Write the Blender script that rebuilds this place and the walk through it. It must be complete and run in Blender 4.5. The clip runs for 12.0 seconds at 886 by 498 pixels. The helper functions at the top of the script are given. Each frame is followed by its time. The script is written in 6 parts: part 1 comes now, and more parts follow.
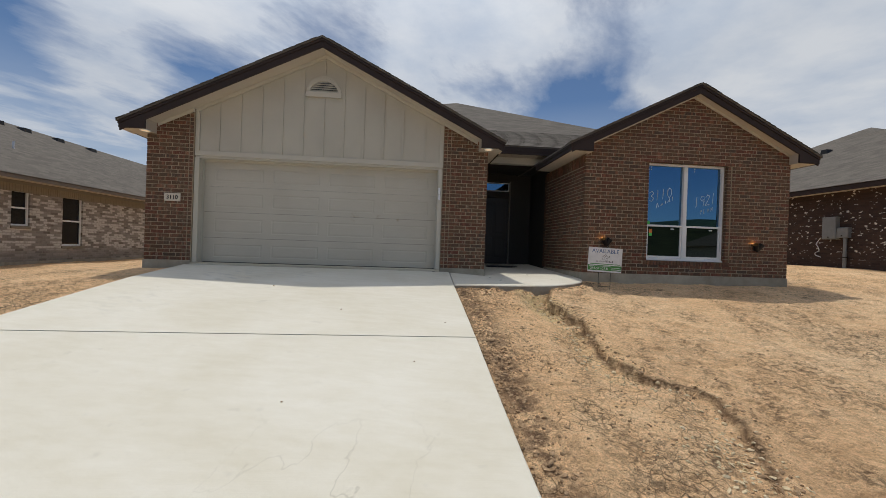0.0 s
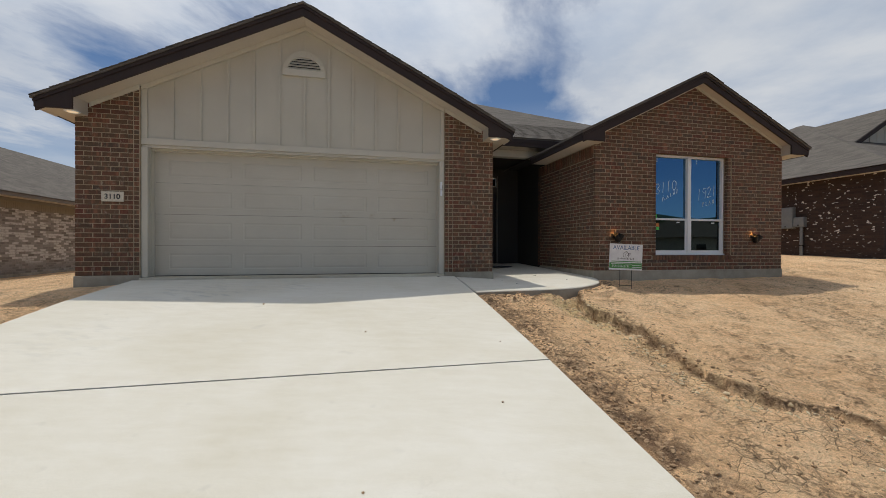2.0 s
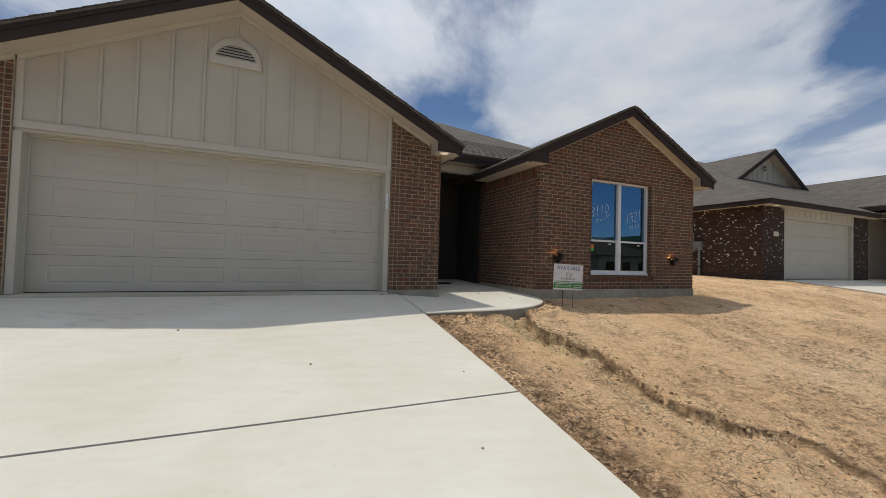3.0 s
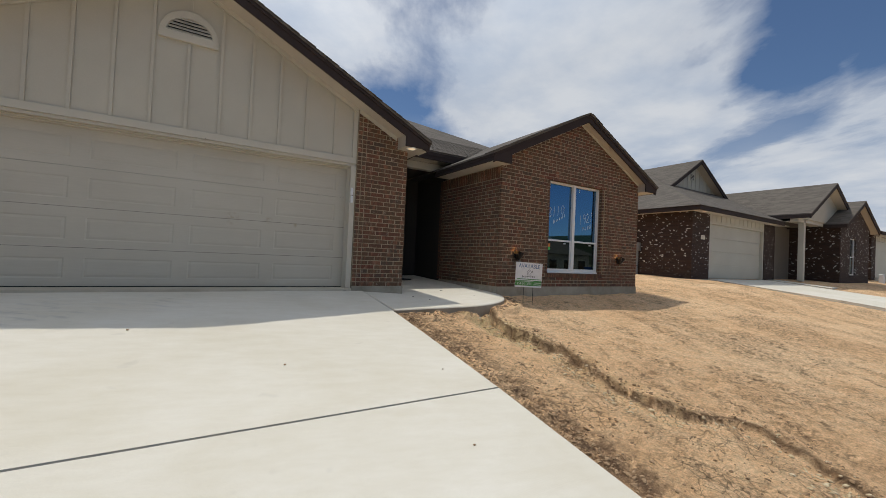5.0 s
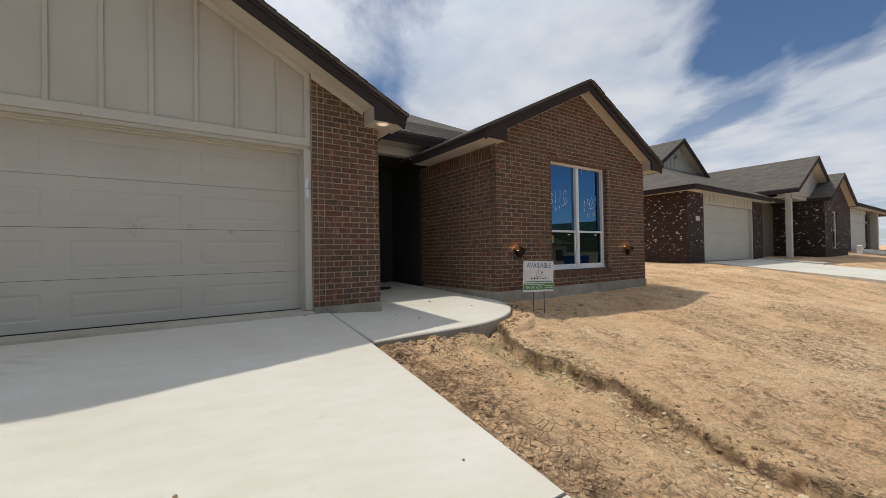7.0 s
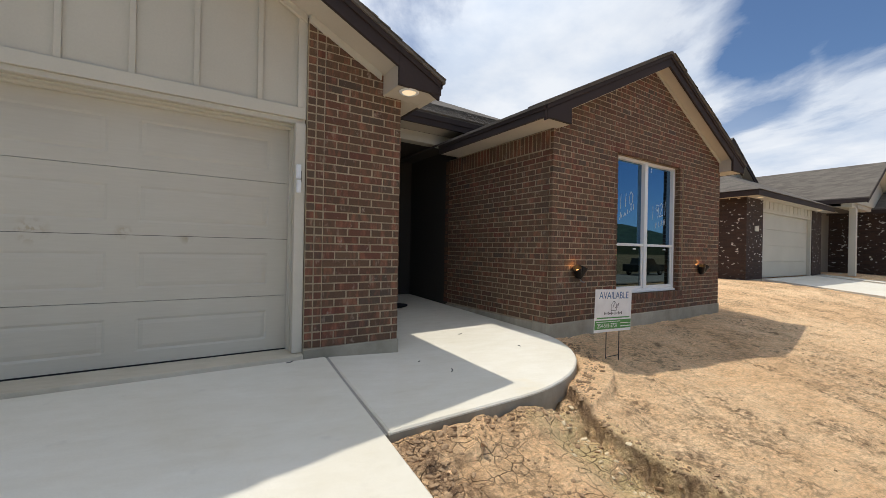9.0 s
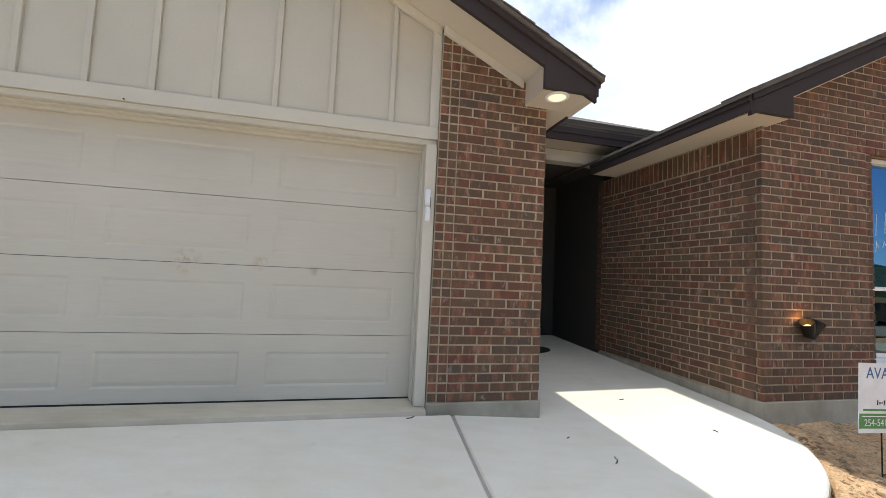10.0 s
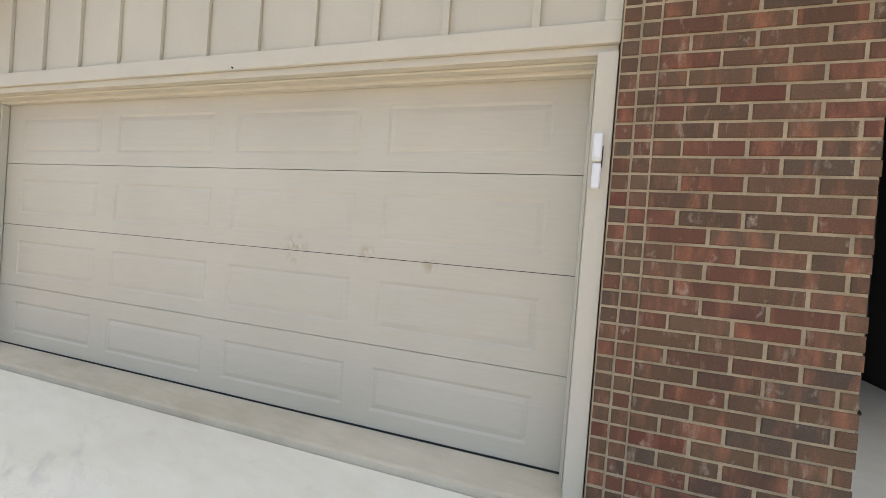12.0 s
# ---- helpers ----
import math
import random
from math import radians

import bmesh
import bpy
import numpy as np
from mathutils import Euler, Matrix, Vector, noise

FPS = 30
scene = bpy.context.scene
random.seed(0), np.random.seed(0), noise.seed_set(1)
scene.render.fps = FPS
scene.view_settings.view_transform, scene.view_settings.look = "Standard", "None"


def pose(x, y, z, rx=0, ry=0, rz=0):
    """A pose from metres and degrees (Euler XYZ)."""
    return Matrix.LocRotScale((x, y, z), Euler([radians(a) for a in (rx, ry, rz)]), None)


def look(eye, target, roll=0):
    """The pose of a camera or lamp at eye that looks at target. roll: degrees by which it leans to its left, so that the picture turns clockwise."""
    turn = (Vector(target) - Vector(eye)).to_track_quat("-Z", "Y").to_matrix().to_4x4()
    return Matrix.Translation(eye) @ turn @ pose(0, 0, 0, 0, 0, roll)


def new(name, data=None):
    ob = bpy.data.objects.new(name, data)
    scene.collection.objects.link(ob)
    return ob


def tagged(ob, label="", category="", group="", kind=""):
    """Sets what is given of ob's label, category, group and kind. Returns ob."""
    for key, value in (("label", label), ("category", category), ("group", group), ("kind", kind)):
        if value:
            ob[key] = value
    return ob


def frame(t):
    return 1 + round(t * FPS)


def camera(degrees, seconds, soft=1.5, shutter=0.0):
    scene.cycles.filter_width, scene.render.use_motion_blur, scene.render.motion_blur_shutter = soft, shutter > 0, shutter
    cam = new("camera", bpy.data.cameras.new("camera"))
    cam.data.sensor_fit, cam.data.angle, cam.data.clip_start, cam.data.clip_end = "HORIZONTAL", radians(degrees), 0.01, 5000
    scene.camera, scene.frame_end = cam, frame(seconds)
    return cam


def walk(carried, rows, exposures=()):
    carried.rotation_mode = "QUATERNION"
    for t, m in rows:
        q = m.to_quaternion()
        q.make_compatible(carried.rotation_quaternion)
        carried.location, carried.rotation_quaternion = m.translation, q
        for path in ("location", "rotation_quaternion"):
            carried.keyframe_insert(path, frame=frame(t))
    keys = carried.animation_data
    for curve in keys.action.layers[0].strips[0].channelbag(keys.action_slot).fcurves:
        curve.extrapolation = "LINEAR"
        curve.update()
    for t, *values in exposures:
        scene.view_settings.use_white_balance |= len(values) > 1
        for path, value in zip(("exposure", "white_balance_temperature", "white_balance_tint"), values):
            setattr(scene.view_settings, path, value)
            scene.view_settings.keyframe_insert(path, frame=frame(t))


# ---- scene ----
cam = camera(96.6, 12.0, soft=0.85)
EXPOSURES = [(0.0, -0.48, 6080, 9.5), (2.5, -0.46, 6080, 9.5), (6.5, -0.38, 6080, 9.5), (7.2, -0.28, 6100, 9.5), (9.0, 0.05, 6080, 9.5), (9.5, 0.28, 6060, 9.5),
             (10.0, 0.62, 6020, 9.5), (10.5, 0.92, 6010, 9.5), (11.0, 0.98, 6100, 9.5), (11.5, 0.81, 6100, 9.5), (12.0, 1.0, 6280, 9.5)]
PATH = [
    (0, (0.258, 0.003, 0.492), (0.43, 1.995, 0.482), 2.0),
    (0.5, (0.063, 0.28, 0.498), (0.21, 2.275, 0.477), 1.6),
    (1, (-0.205, 0.561, 0.551), (-0.037, 2.554, 0.54), 0.4),
    (1.5, (-0.496, 0.829, 0.524), (-0.22, 2.809, 0.514), -0.2),
    (2, (-0.745, 1.089, 0.527), (-0.309, 3.041, 0.515), 0.2),
    (2.5, (-0.894, 1.405, 0.588), (-0.273, 3.306, 0.597), 1.0),
    (3, (-0.998, 1.549, 0.616), (-0.205, 3.384, 0.668), 1.6),
    (3.2, (-1.017, 1.565, 0.621), (-0.169, 3.375, 0.69), 1.7),
    (4.8, (-1.300, 1.683, 0.636), (-0.280, 3.396, 0.685), 2.6),
    (5, (-1.289, 1.711, 0.626), (-0.258, 3.424, 0.665), 2.6),
    (5.5, (-1.173, 1.96, 0.598), (-0.116, 3.658, 0.579), 2.4),
    (6, (-1.005, 2.352, 0.686), (0.092, 4.023, 0.626), 1.6),
    (6.5, (-0.826, 2.805, 0.744), (0.317, 4.446, 0.713), -0.4),
    (7, (-0.644, 3.164, 0.733), (0.496, 4.806, 0.754), -1.0),
    (7.2, (-0.566, 3.32, 0.77), (0.517, 5.001, 0.803), -0.8),
    (8.8, (-0.065, 4.54, 0.994), (1.065, 6.191, 0.997), 0.6),
    (9, (-0.007, 4.671, 0.998), (1.087, 6.345, 1.0), 1.1),
    (9.5, (0.121, 5.006, 1.051), (0.99, 6.807, 1.083), 1.3),
    (10, (0.284, 5.305, 1.066), (0.731, 7.25, 1.195), 2.7),
    (10.5, (0.43, 5.609, 1.106), (0.305, 7.595, 1.299), 5.0),
    (11, (0.536, 5.896, 1.142), (-0.089, 7.79, 1.297), 6.3),
    (11.5, (0.608, 6.161, 1.158), (-0.227, 7.977, 1.231), 6.1),
    (12, (0.761, 6.495, 1.187), (0.167, 8.405, 1.159), 4.4),
]
walk(cam, [(t, look(eye, target, roll)) for t, eye, target, roll in PATH], EXPOSURES)

# ---- light ----
TO_SUN = Vector((-0.19, 0.85, 2.80)).normalized()
sun = new("sun", bpy.data.lights.new("sun", "SUN"))
sun.data.energy, sun.data.angle, sun.data.color = 2.84, radians(0.6), (1.0, 0.915, 0.77)
sun.matrix_world = look(TO_SUN * 60, (0, 0, 0))

world = bpy.data.worlds.new("sky")
scene.world = world
world.use_nodes = True


class Nodes:
    """Short hand for building a node tree."""

    def __init__(self, tree):
        self.t = tree
        tree.nodes.clear()

    def add(self, kind, **values):
        n = self.t.nodes.new(kind)
        for key, value in values.items():
            if key in n.inputs:
                self.put(n.inputs[key], value)
        return n

    def put(self, socket, value):
        if isinstance(value, bpy.types.NodeSocket):
            self.t.links.new(value, socket)
        elif isinstance(value, (tuple, list)) and socket.type == "RGBA" and len(value) == 3:
            socket.default_value = (*value, 1)
        else:
            socket.default_value = value

    def math(self, op, a, b=0.0, c=0.0, clamp=False):
        n = self.t.nodes.new("ShaderNodeMath")
        n.operation, n.use_clamp = op, clamp
        for s, v in zip(n.inputs, (a, b, c)):
            self.put(s, v)
        return n.outputs[0]

    def vec(self, op, a, b=(0, 0, 0)):
        n = self.t.nodes.new("ShaderNodeVectorMath")
        n.operation = op
        self.put(n.inputs[0], a)
        self.put(n.inputs[1], b)
        return n.outputs[1] if op in ("LENGTH", "DISTANCE", "DOT_PRODUCT") else n.outputs[0]

    def noise(self, vector, scale, detail=4.0, rough=0.55, distortion=0.0):
        n = self.add("ShaderNodeTexNoise", Vector=vector, Scale=scale, Detail=detail, Roughness=rough, Distortion=distortion)
        return n.outputs["Fac"]

    def ramp(self, fac, *stops):
        n = self.t.nodes.new("ShaderNodeValToRGB")
        self.put(n.inputs[0], fac)
        e = n.color_ramp.elements
        while len(e) < len(stops):
            e.new(0.5)
        for k, (p, c) in zip(e, stops):
            k.position = p
            k.color = (c, c, c, 1) if isinstance(c, (int, float)) else (*c, 1)
        return n.outputs[0]

    def mix(self, fac, a, b, blend="MIX"):
        n = self.t.nodes.new("ShaderNodeMix")
        n.data_type, n.blend_type = "RGBA", blend
        self.put(n.inputs[0], fac)
        self.put(n.inputs[6], a)
        self.put(n.inputs[7], b)
        return n.outputs[2]

    def xyz(self, vector):
        n = self.add("ShaderNodeSeparateXYZ", Vector=vector)
        return n.outputs

    def join(self, x, y, z):
        return self.add("ShaderNodeCombineXYZ", X=x, Y=y, Z=z).outputs[0]

    def scaled(self, vector, s, rz=0.0):
        if rz:
            vector = self.add("ShaderNodeMapping", Vector=vector, Rotation=(0, 0, rz)).outputs[0]
        return self.add("ShaderNodeMapping", Vector=vector, Scale=s).outputs[0]


w = Nodes(world.node_tree)
sky = w.add("ShaderNodeTexSky")
sky.sky_type, sky.sun_disc = "NISHITA", False
sky.sun_elevation, sky.sun_rotation = math.asin(TO_SUN.z), math.atan2(TO_SUN.x, TO_SUN.y)
sky.air_density, sky.dust_density, sky.ozone_density = 0.9, 0.1, 3.5
way = w.add("ShaderNodeTexCoord").outputs["Generated"]
sx, sy, sz = w.xyz(way)
lift = w.math("ADD", w.math("MAXIMUM", sz, 0.0), 0.10)
flat = w.join(w.math("DIVIDE", sx, lift), w.math("DIVIDE", sy, lift), 0.0)
warp = w.add("ShaderNodeTexNoise", Vector=flat, Scale=0.9, Detail=3.0).outputs["Color"]
bent = w.vec("ADD", flat, w.vec("MULTIPLY", warp, (0.22, 0.22, 0.0)))
wisps = w.noise(w.scaled(bent, (1.7, 0.75, 1.0), 0.55), 0.95, 10.0, 0.58, 0.15)
tufts = w.noise(w.scaled(bent, (2.6, 1.5, 1.0), 0.55), 1.9, 8.0, 0.62)
banks = w.noise(w.scaled(flat, (0.62, 0.40, 1.0), 0.55), 1.05, 3.0, 0.5, 0.2)
cover = w.math("ADD", w.math("ADD", w.math("MULTIPLY", wisps, 0.42), w.math("MULTIPLY", tufts, 0.16)), w.math("MULTIPLY", banks, 0.60))
cover = w.math("ADD", cover, w.ramp(sy, (0.0, 0.0), (0.55, 0.045)))
cover = w.math("ADD", cover, w.ramp(sz, (0.62, 0.0), (0.85, 0.16)))
for spot, edge_, amount in (((0.72, 0.55, 0.42), 0.955, 0.13), ((0.95, 0.22, 0.22), 0.955, 0.16), ((0.64, 0.66, 0.38), 0.965, 0.08), ((0.89, 0.34, 0.31), 0.992, -0.16), ((0.91, 0.21, 0.37), 0.985, -0.20), ((0.15, 0.88, 0.46), 0.965, 0.10),
                            ((0.36, 0.88, 0.29), 0.988, -0.08), ((-0.52, 0.77, 0.37), 0.985, 0.10), ((-0.66, 0.70, 0.28), 0.985, -0.12), ((-0.45, 0.84, 0.30), 0.988, -0.15), ((-0.20, 0.87, 0.46), 0.985, -0.10), ((0.33, 0.79, 0.51), 0.985, 0.06), ((0.42, 0.81, 0.39), 0.984, -0.06)):
    amid = w.math("MULTIPLY", w.ramp(w.vec("DOT_PRODUCT", way, tuple(Vector(spot).normalized())), (edge_, 0.0), (1.0, 1.0)), amount)
    cover = w.math("ADD", cover, amid)
behind = w.math("SUBTRACT", 1.0, w.math("MULTIPLY", w.math("ADD", sy, 0.45), 2.2, clamp=True))
low = w.ramp(sz, (0.35, 1.0), (0.65, 0.0))
cover = w.math("SUBTRACT", cover, w.math("MULTIPLY", w.math("MULTIPLY", behind, low), 0.16))
cloud = w.ramp(cover, (0.548, 0.0), (0.605, 0.36), (0.668, 0.88), (0.74, 1.0))
haze = w.math("MULTIPLY", w.ramp(sz, (0.0, 0.9), (0.12, 0.58), (0.34, 0.0)), w.ramp(sy, (0.0, 0.12), (0.35, 1.0)))
cloud = w.math("MAXIMUM", cloud, haze)
grey = w.ramp(w.noise(bent, 2.3, 6.0), (0.33, (0.74, 0.80, 0.89)), (0.62, (1.0, 1.0, 1.0)))
blue = w.add("ShaderNodeBackground", Color=sky.outputs[0], Strength=0.092)
near_sun = w.ramp(w.vec("DOT_PRODUCT", way, tuple(TO_SUN)), (0.55, 0.0), (1.0, 1.0))
white = w.add("ShaderNodeBackground", Color=grey, Strength=w.math("ADD", 0.86, w.math("MULTIPLY", near_sun, 0.45)))
both = w.add("ShaderNodeMixShader", Fac=cloud)
w.t.links.new(blue.outputs[0], both.inputs[1])
w.t.links.new(white.outputs[0], both.inputs[2])
end = w.add("ShaderNodeOutputWorld")
w.t.links.new(both.outputs[0], end.inputs[0])


# ---- materials ----
GULLY = ((7.3, 2.95), (6.98, 2.74), (6.62, 2.52), (6.34, 2.44), (6.05, 2.40), (5.75, 2.46), (5.5, 2.40), (5.22, 2.50), (4.72, 2.37), (4.27, 2.32), (3.9, 2.31), (3.6, 2.44), (3.46, 2.70), (3.25, 2.84), (2.9, 2.78), (2.6, 2.66), (2.2, 2.4))
GULLY_UP = sorted(GULLY)


def material(name, build, roughness=0.8, metallic=0.0, specular=0.5):
    """build(n, place) returns the colour, and may return a bump height with its distance."""
    m = bpy.data.materials.new(name)
    m.use_nodes = True
    n = Nodes(m.node_tree)
    shader = n.add("ShaderNodeBsdfPrincipled", Roughness=roughness, Metallic=metallic)
    shader.inputs["Specular IOR Level"].default_value = specular
    out = n.add("ShaderNodeOutputMaterial")
    n.t.links.new(shader.outputs[0], out.inputs[0])
    place = n.add("ShaderNodeNewGeometry").outputs["Position"]
    got = build(n, place)
    colour, extra = (got[0], got[1:]) if isinstance(got, tuple) and isinstance(got[0], bpy.types.NodeSocket) else (got, ())
    n.put(shader.inputs["Base Color"], colour)
    if extra:
        bump = n.add("ShaderNodeBump", Height=extra[0], Distance=extra[1], Strength=extra[2] if len(extra) > 2 else 0.6)
        n.t.links.new(bump.outputs[0], shader.inputs["Normal"])
    return m


def painted(name, rgb, vary=0.06, grain=60.0, roughness=0.55, bump=0.0008):
    def build(n, p):
        a = n.noise(p, 1.3, 4)
        b = n.noise(p, grain, 3)
        dark = tuple(c * (1 - vary * 2) for c in rgb)
        lite = tuple(min(1, c * (1 + vary)) for c in rgb)
        c = n.ramp(n.math("ADD", n.math("MULTIPLY", a, 0.7), n.math("MULTIPLY", b, 0.3)), (0.3, dark), (0.7, lite))
        return c, b, bump, 0.5
    return material(name, build, roughness)


def brick_colour(n, p, rnd, stops, pale):
    """Fired clay: a colour a brick, upright salmon flashes, a pale wash and grit."""
    c = n.ramp(rnd, *stops)
    x, y, z = n.xyz(p)
    run = n.join(n.math("ADD", x, y), n.math("MULTIPLY", rnd, 37.0), n.math("MULTIPLY", z, 0.25))
    flash = n.ramp(n.noise(run, 12.0, 3, 0.6), (0.51, 0.0), (0.69, 1.0))
    c = n.mix(n.math("MULTIPLY", flash, n.math("MULTIPLY", pale, 0.85)), c, n.mix(0.75, c, (0.36, 0.145, 0.080)))
    dark = n.ramp(n.noise(n.vec("ADD", run, (5.0, 9.0, 1.0)), 9.0, 4, 0.65), (0.52, 0.0), (0.68, 1.0))
    c = n.mix(n.math("MULTIPLY", dark, 0.28), c, (0.045, 0.033, 0.023))
    smear = n.ramp(n.noise(n.vec("ADD", run, (2.0, 4.0, 7.0)), 15.0, 5, 0.65), (0.60, 0.0), (0.76, 0.8))
    c = n.mix(n.math("MULTIPLY", smear, pale), c, (0.42, 0.31, 0.23))
    wash = n.ramp(n.noise(n.scaled(p, (1.0, 1.0, 0.7)), 14.0, 5, 0.62), (0.62, 0.0), (0.78, 0.75))
    c = n.mix(n.math("MULTIPLY", wash, pale), c, (0.50, 0.40, 0.31))
    grit = n.noise(p, 160.0, 2)
    c = n.mix(0.4, c, n.mix(1.0, c, n.ramp(grit, (0.3, 0.5), (0.7, 1.4)), "MULTIPLY"))
    return c, n.math("ADD", grit, n.math("MULTIPLY", n.noise(p, 35.0, 3), 1.2))


BRICKS = ((0.0, (0.107, 0.062, 0.036)), (0.16, (0.124, 0.066, 0.038)), (0.34, (0.127, 0.076, 0.043)), (0.50, (0.092, 0.054, 0.033)),
          (0.64, (0.142, 0.054, 0.032)), (0.78, (0.134, 0.084, 0.049)), (0.92, (0.080, 0.056, 0.040)), (1.0, (0.140, 0.046, 0.028)))


def brick_piece(n, p):
    r = n.math("FRACT", n.math("ADD", n.add("ShaderNodeObjectInfo").outputs["Random"],
               n.math("MULTIPLY", n.add("ShaderNodeNewGeometry").outputs["Random Per Island"], 7.13)))
    c, h = brick_colour(n, p, r, BRICKS, 0.9)
    return c, h, 0.0025, 0.8


def far_brick(stops, mortar, pale, flecks, chalked, clean_below):
    """Bricks of a neighbour's house, with rows and joints in true size.
    flecks: small white splashes; chalked: share of bricks washed white; the lowest rows stay clean."""
    def build(n, p):
        x, y, z = n.xyz(p)
        u, v = n.math("DIVIDE", n.math("ADD", x, y), 0.245), n.math("DIVIDE", n.math("ADD", z, 5.0), 0.076)
        row = n.math("FLOOR", v)
        u = n.math("ADD", u, n.math("MULTIPLY", n.math("MODULO", row, 2.0), 0.5))
        cell = n.join(n.math("FLOOR", u), row, 3.0)
        rnd = n.add("ShaderNodeTexWhiteNoise", Vector=cell).outputs["Value"]
        r2 = n.add("ShaderNodeTexWhiteNoise", Vector=n.vec("ADD", cell, (17.3, 5.1, 9.0))).outputs["Value"]
        c, h = brick_colour(n, p, rnd, stops, pale)
        clear = n.ramp(n.math("ADD", n.math("SUBTRACT", z, clean_below), n.math("MULTIPLY", n.noise(p, 2.0, 2), 0.2)), (0.0, 0.12), (0.18, 1.0))
        if chalked:
            wash = n.math("MULTIPLY", n.math("GREATER_THAN", r2, 1.0 - chalked), n.ramp(n.noise(n.scaled(p, (1.0, 1.0, 1.6)), 7.0, 4, 0.6), (0.30, 0.0), (0.50, 0.9)))
            c = n.mix(n.math("MULTIPLY", wash, clear), c, (0.60, 0.57, 0.52))
        if flecks:
            spot = n.ramp(n.noise(n.scaled(p, (1.0, 1.0, 2.1)), 7.5, 1.5, 0.4), (flecks, 0.0), (flecks + 0.025, 1.0))
            c = n.mix(n.math("MULTIPLY", spot, clear), c, (0.66, 0.62, 0.55))
        fu, fv = n.math("FRACT", u), n.math("FRACT", v)
        gu = n.math("LESS_THAN", n.math("ABSOLUTE", n.math("SUBTRACT", fu, 0.5)), 0.48)
        gv = n.math("LESS_THAN", n.math("ABSOLUTE", n.math("SUBTRACT", fv, 0.5)), 0.435)
        solid = n.math("MULTIPLY", gu, gv)
        return n.mix(solid, mortar, c), n.math("ADD", solid, n.math("MULTIPLY", h, 0.1)), 0.008, 0.8
    return build


def mortar_look(n, p):
    g = n.noise(p, 120.0, 3)
    c = n.ramp(n.noise(p, 6.0, 5, 0.65), (0.36, (0.30, 0.24, 0.155)), (0.64, (0.47, 0.385, 0.265)))
    return n.mix(0.3, c, n.ramp(g, (0.3, (0.22, 0.175, 0.115)), (0.7, (0.46, 0.38, 0.26)))), g, 0.003, 0.8


def concrete_look(base, stain):
    def build(n, p):
        big = n.noise(p, 0.55, 5, 0.6, 0.4)
        mid = n.noise(n.scaled(p, (1.0, 3.0, 1.0), 0.2), 3.0, 5, 0.65)
        fine = n.noise(p, 190.0, 2)
        c = n.ramp(n.math("ADD", n.math("MULTIPLY", big, 0.6), n.math("MULTIPLY", mid, 0.4)), (0.32, tuple(k * stain * tint for k, tint in zip(base, (1.03, 1.0, 0.92)))), (0.62, base))
        spots = n.ramp(n.noise(p, 7.0, 2, 0.4), (0.70, 0.0), (0.78, 1.0))
        c = n.mix(n.math("MULTIPLY", spots, 0.12), c, (0.25, 0.22, 0.19))
        c = n.mix(0.16, c, n.mix(1.0, c, n.ramp(fine, (0.25, 0.5), (0.75, 1.4)), "MULTIPLY"))
        if base[0] > 0.7:
            for cx, cy, size, tint, amount in ((-2.9, 7.35, 1.0, (0.30, 0.30, 0.30), 0.5), (-1.7, 7.75, 0.6, (0.30, 0.30, 0.30), 0.4), (2.35, 7.15, 0.35, (0.70, 0.58, 0.36), 0.5), (-3.4, 5.6, 0.9, (0.42, 0.40, 0.36), 0.3)):
                d = n.vec("DISTANCE", n.vec("MULTIPLY", p, (1, 1, 0)), (cx, cy, 0))
                near = n.math("SUBTRACT", 1.0, n.math("DIVIDE", d, size), clamp=True)
                smear = n.ramp(n.noise(n.scaled(p, (3.0, 9.0, 1.0), 0.5), 1.0, 4, 0.6), (0.52, 0.0), (0.68, 1.0))
                c = n.mix(n.math("MULTIPLY", n.math("MULTIPLY", near, smear), amount), c, tint)
            vein = n.math("ABSOLUTE", n.math("SUBTRACT", n.noise(n.scaled(p, (1.0, 0.5, 1.0), 0.4), 1.9, 5, 0.5), 0.5))
            d = n.vec("DISTANCE", n.vec("MULTIPLY", p, (1, 1, 0)), (-0.15, 2.3, 0))
            hair = n.math("MULTIPLY", n.ramp(vein, (0.0, 1.0), (0.006, 0.0)), n.math("SUBTRACT", 1.0, n.math("DIVIDE", d, 1.1), clamp=True))
            c = n.mix(n.math("MULTIPLY", hair, 0.38), c, (0.25, 0.21, 0.16))
        broom = n.noise(n.scaled(p, (3.0, 160.0, 3.0)), 1.0, 2)
        return c, n.math("ADD", n.math("MULTIPLY", fine, 0.5), broom), 0.0012, 0.5
    return build


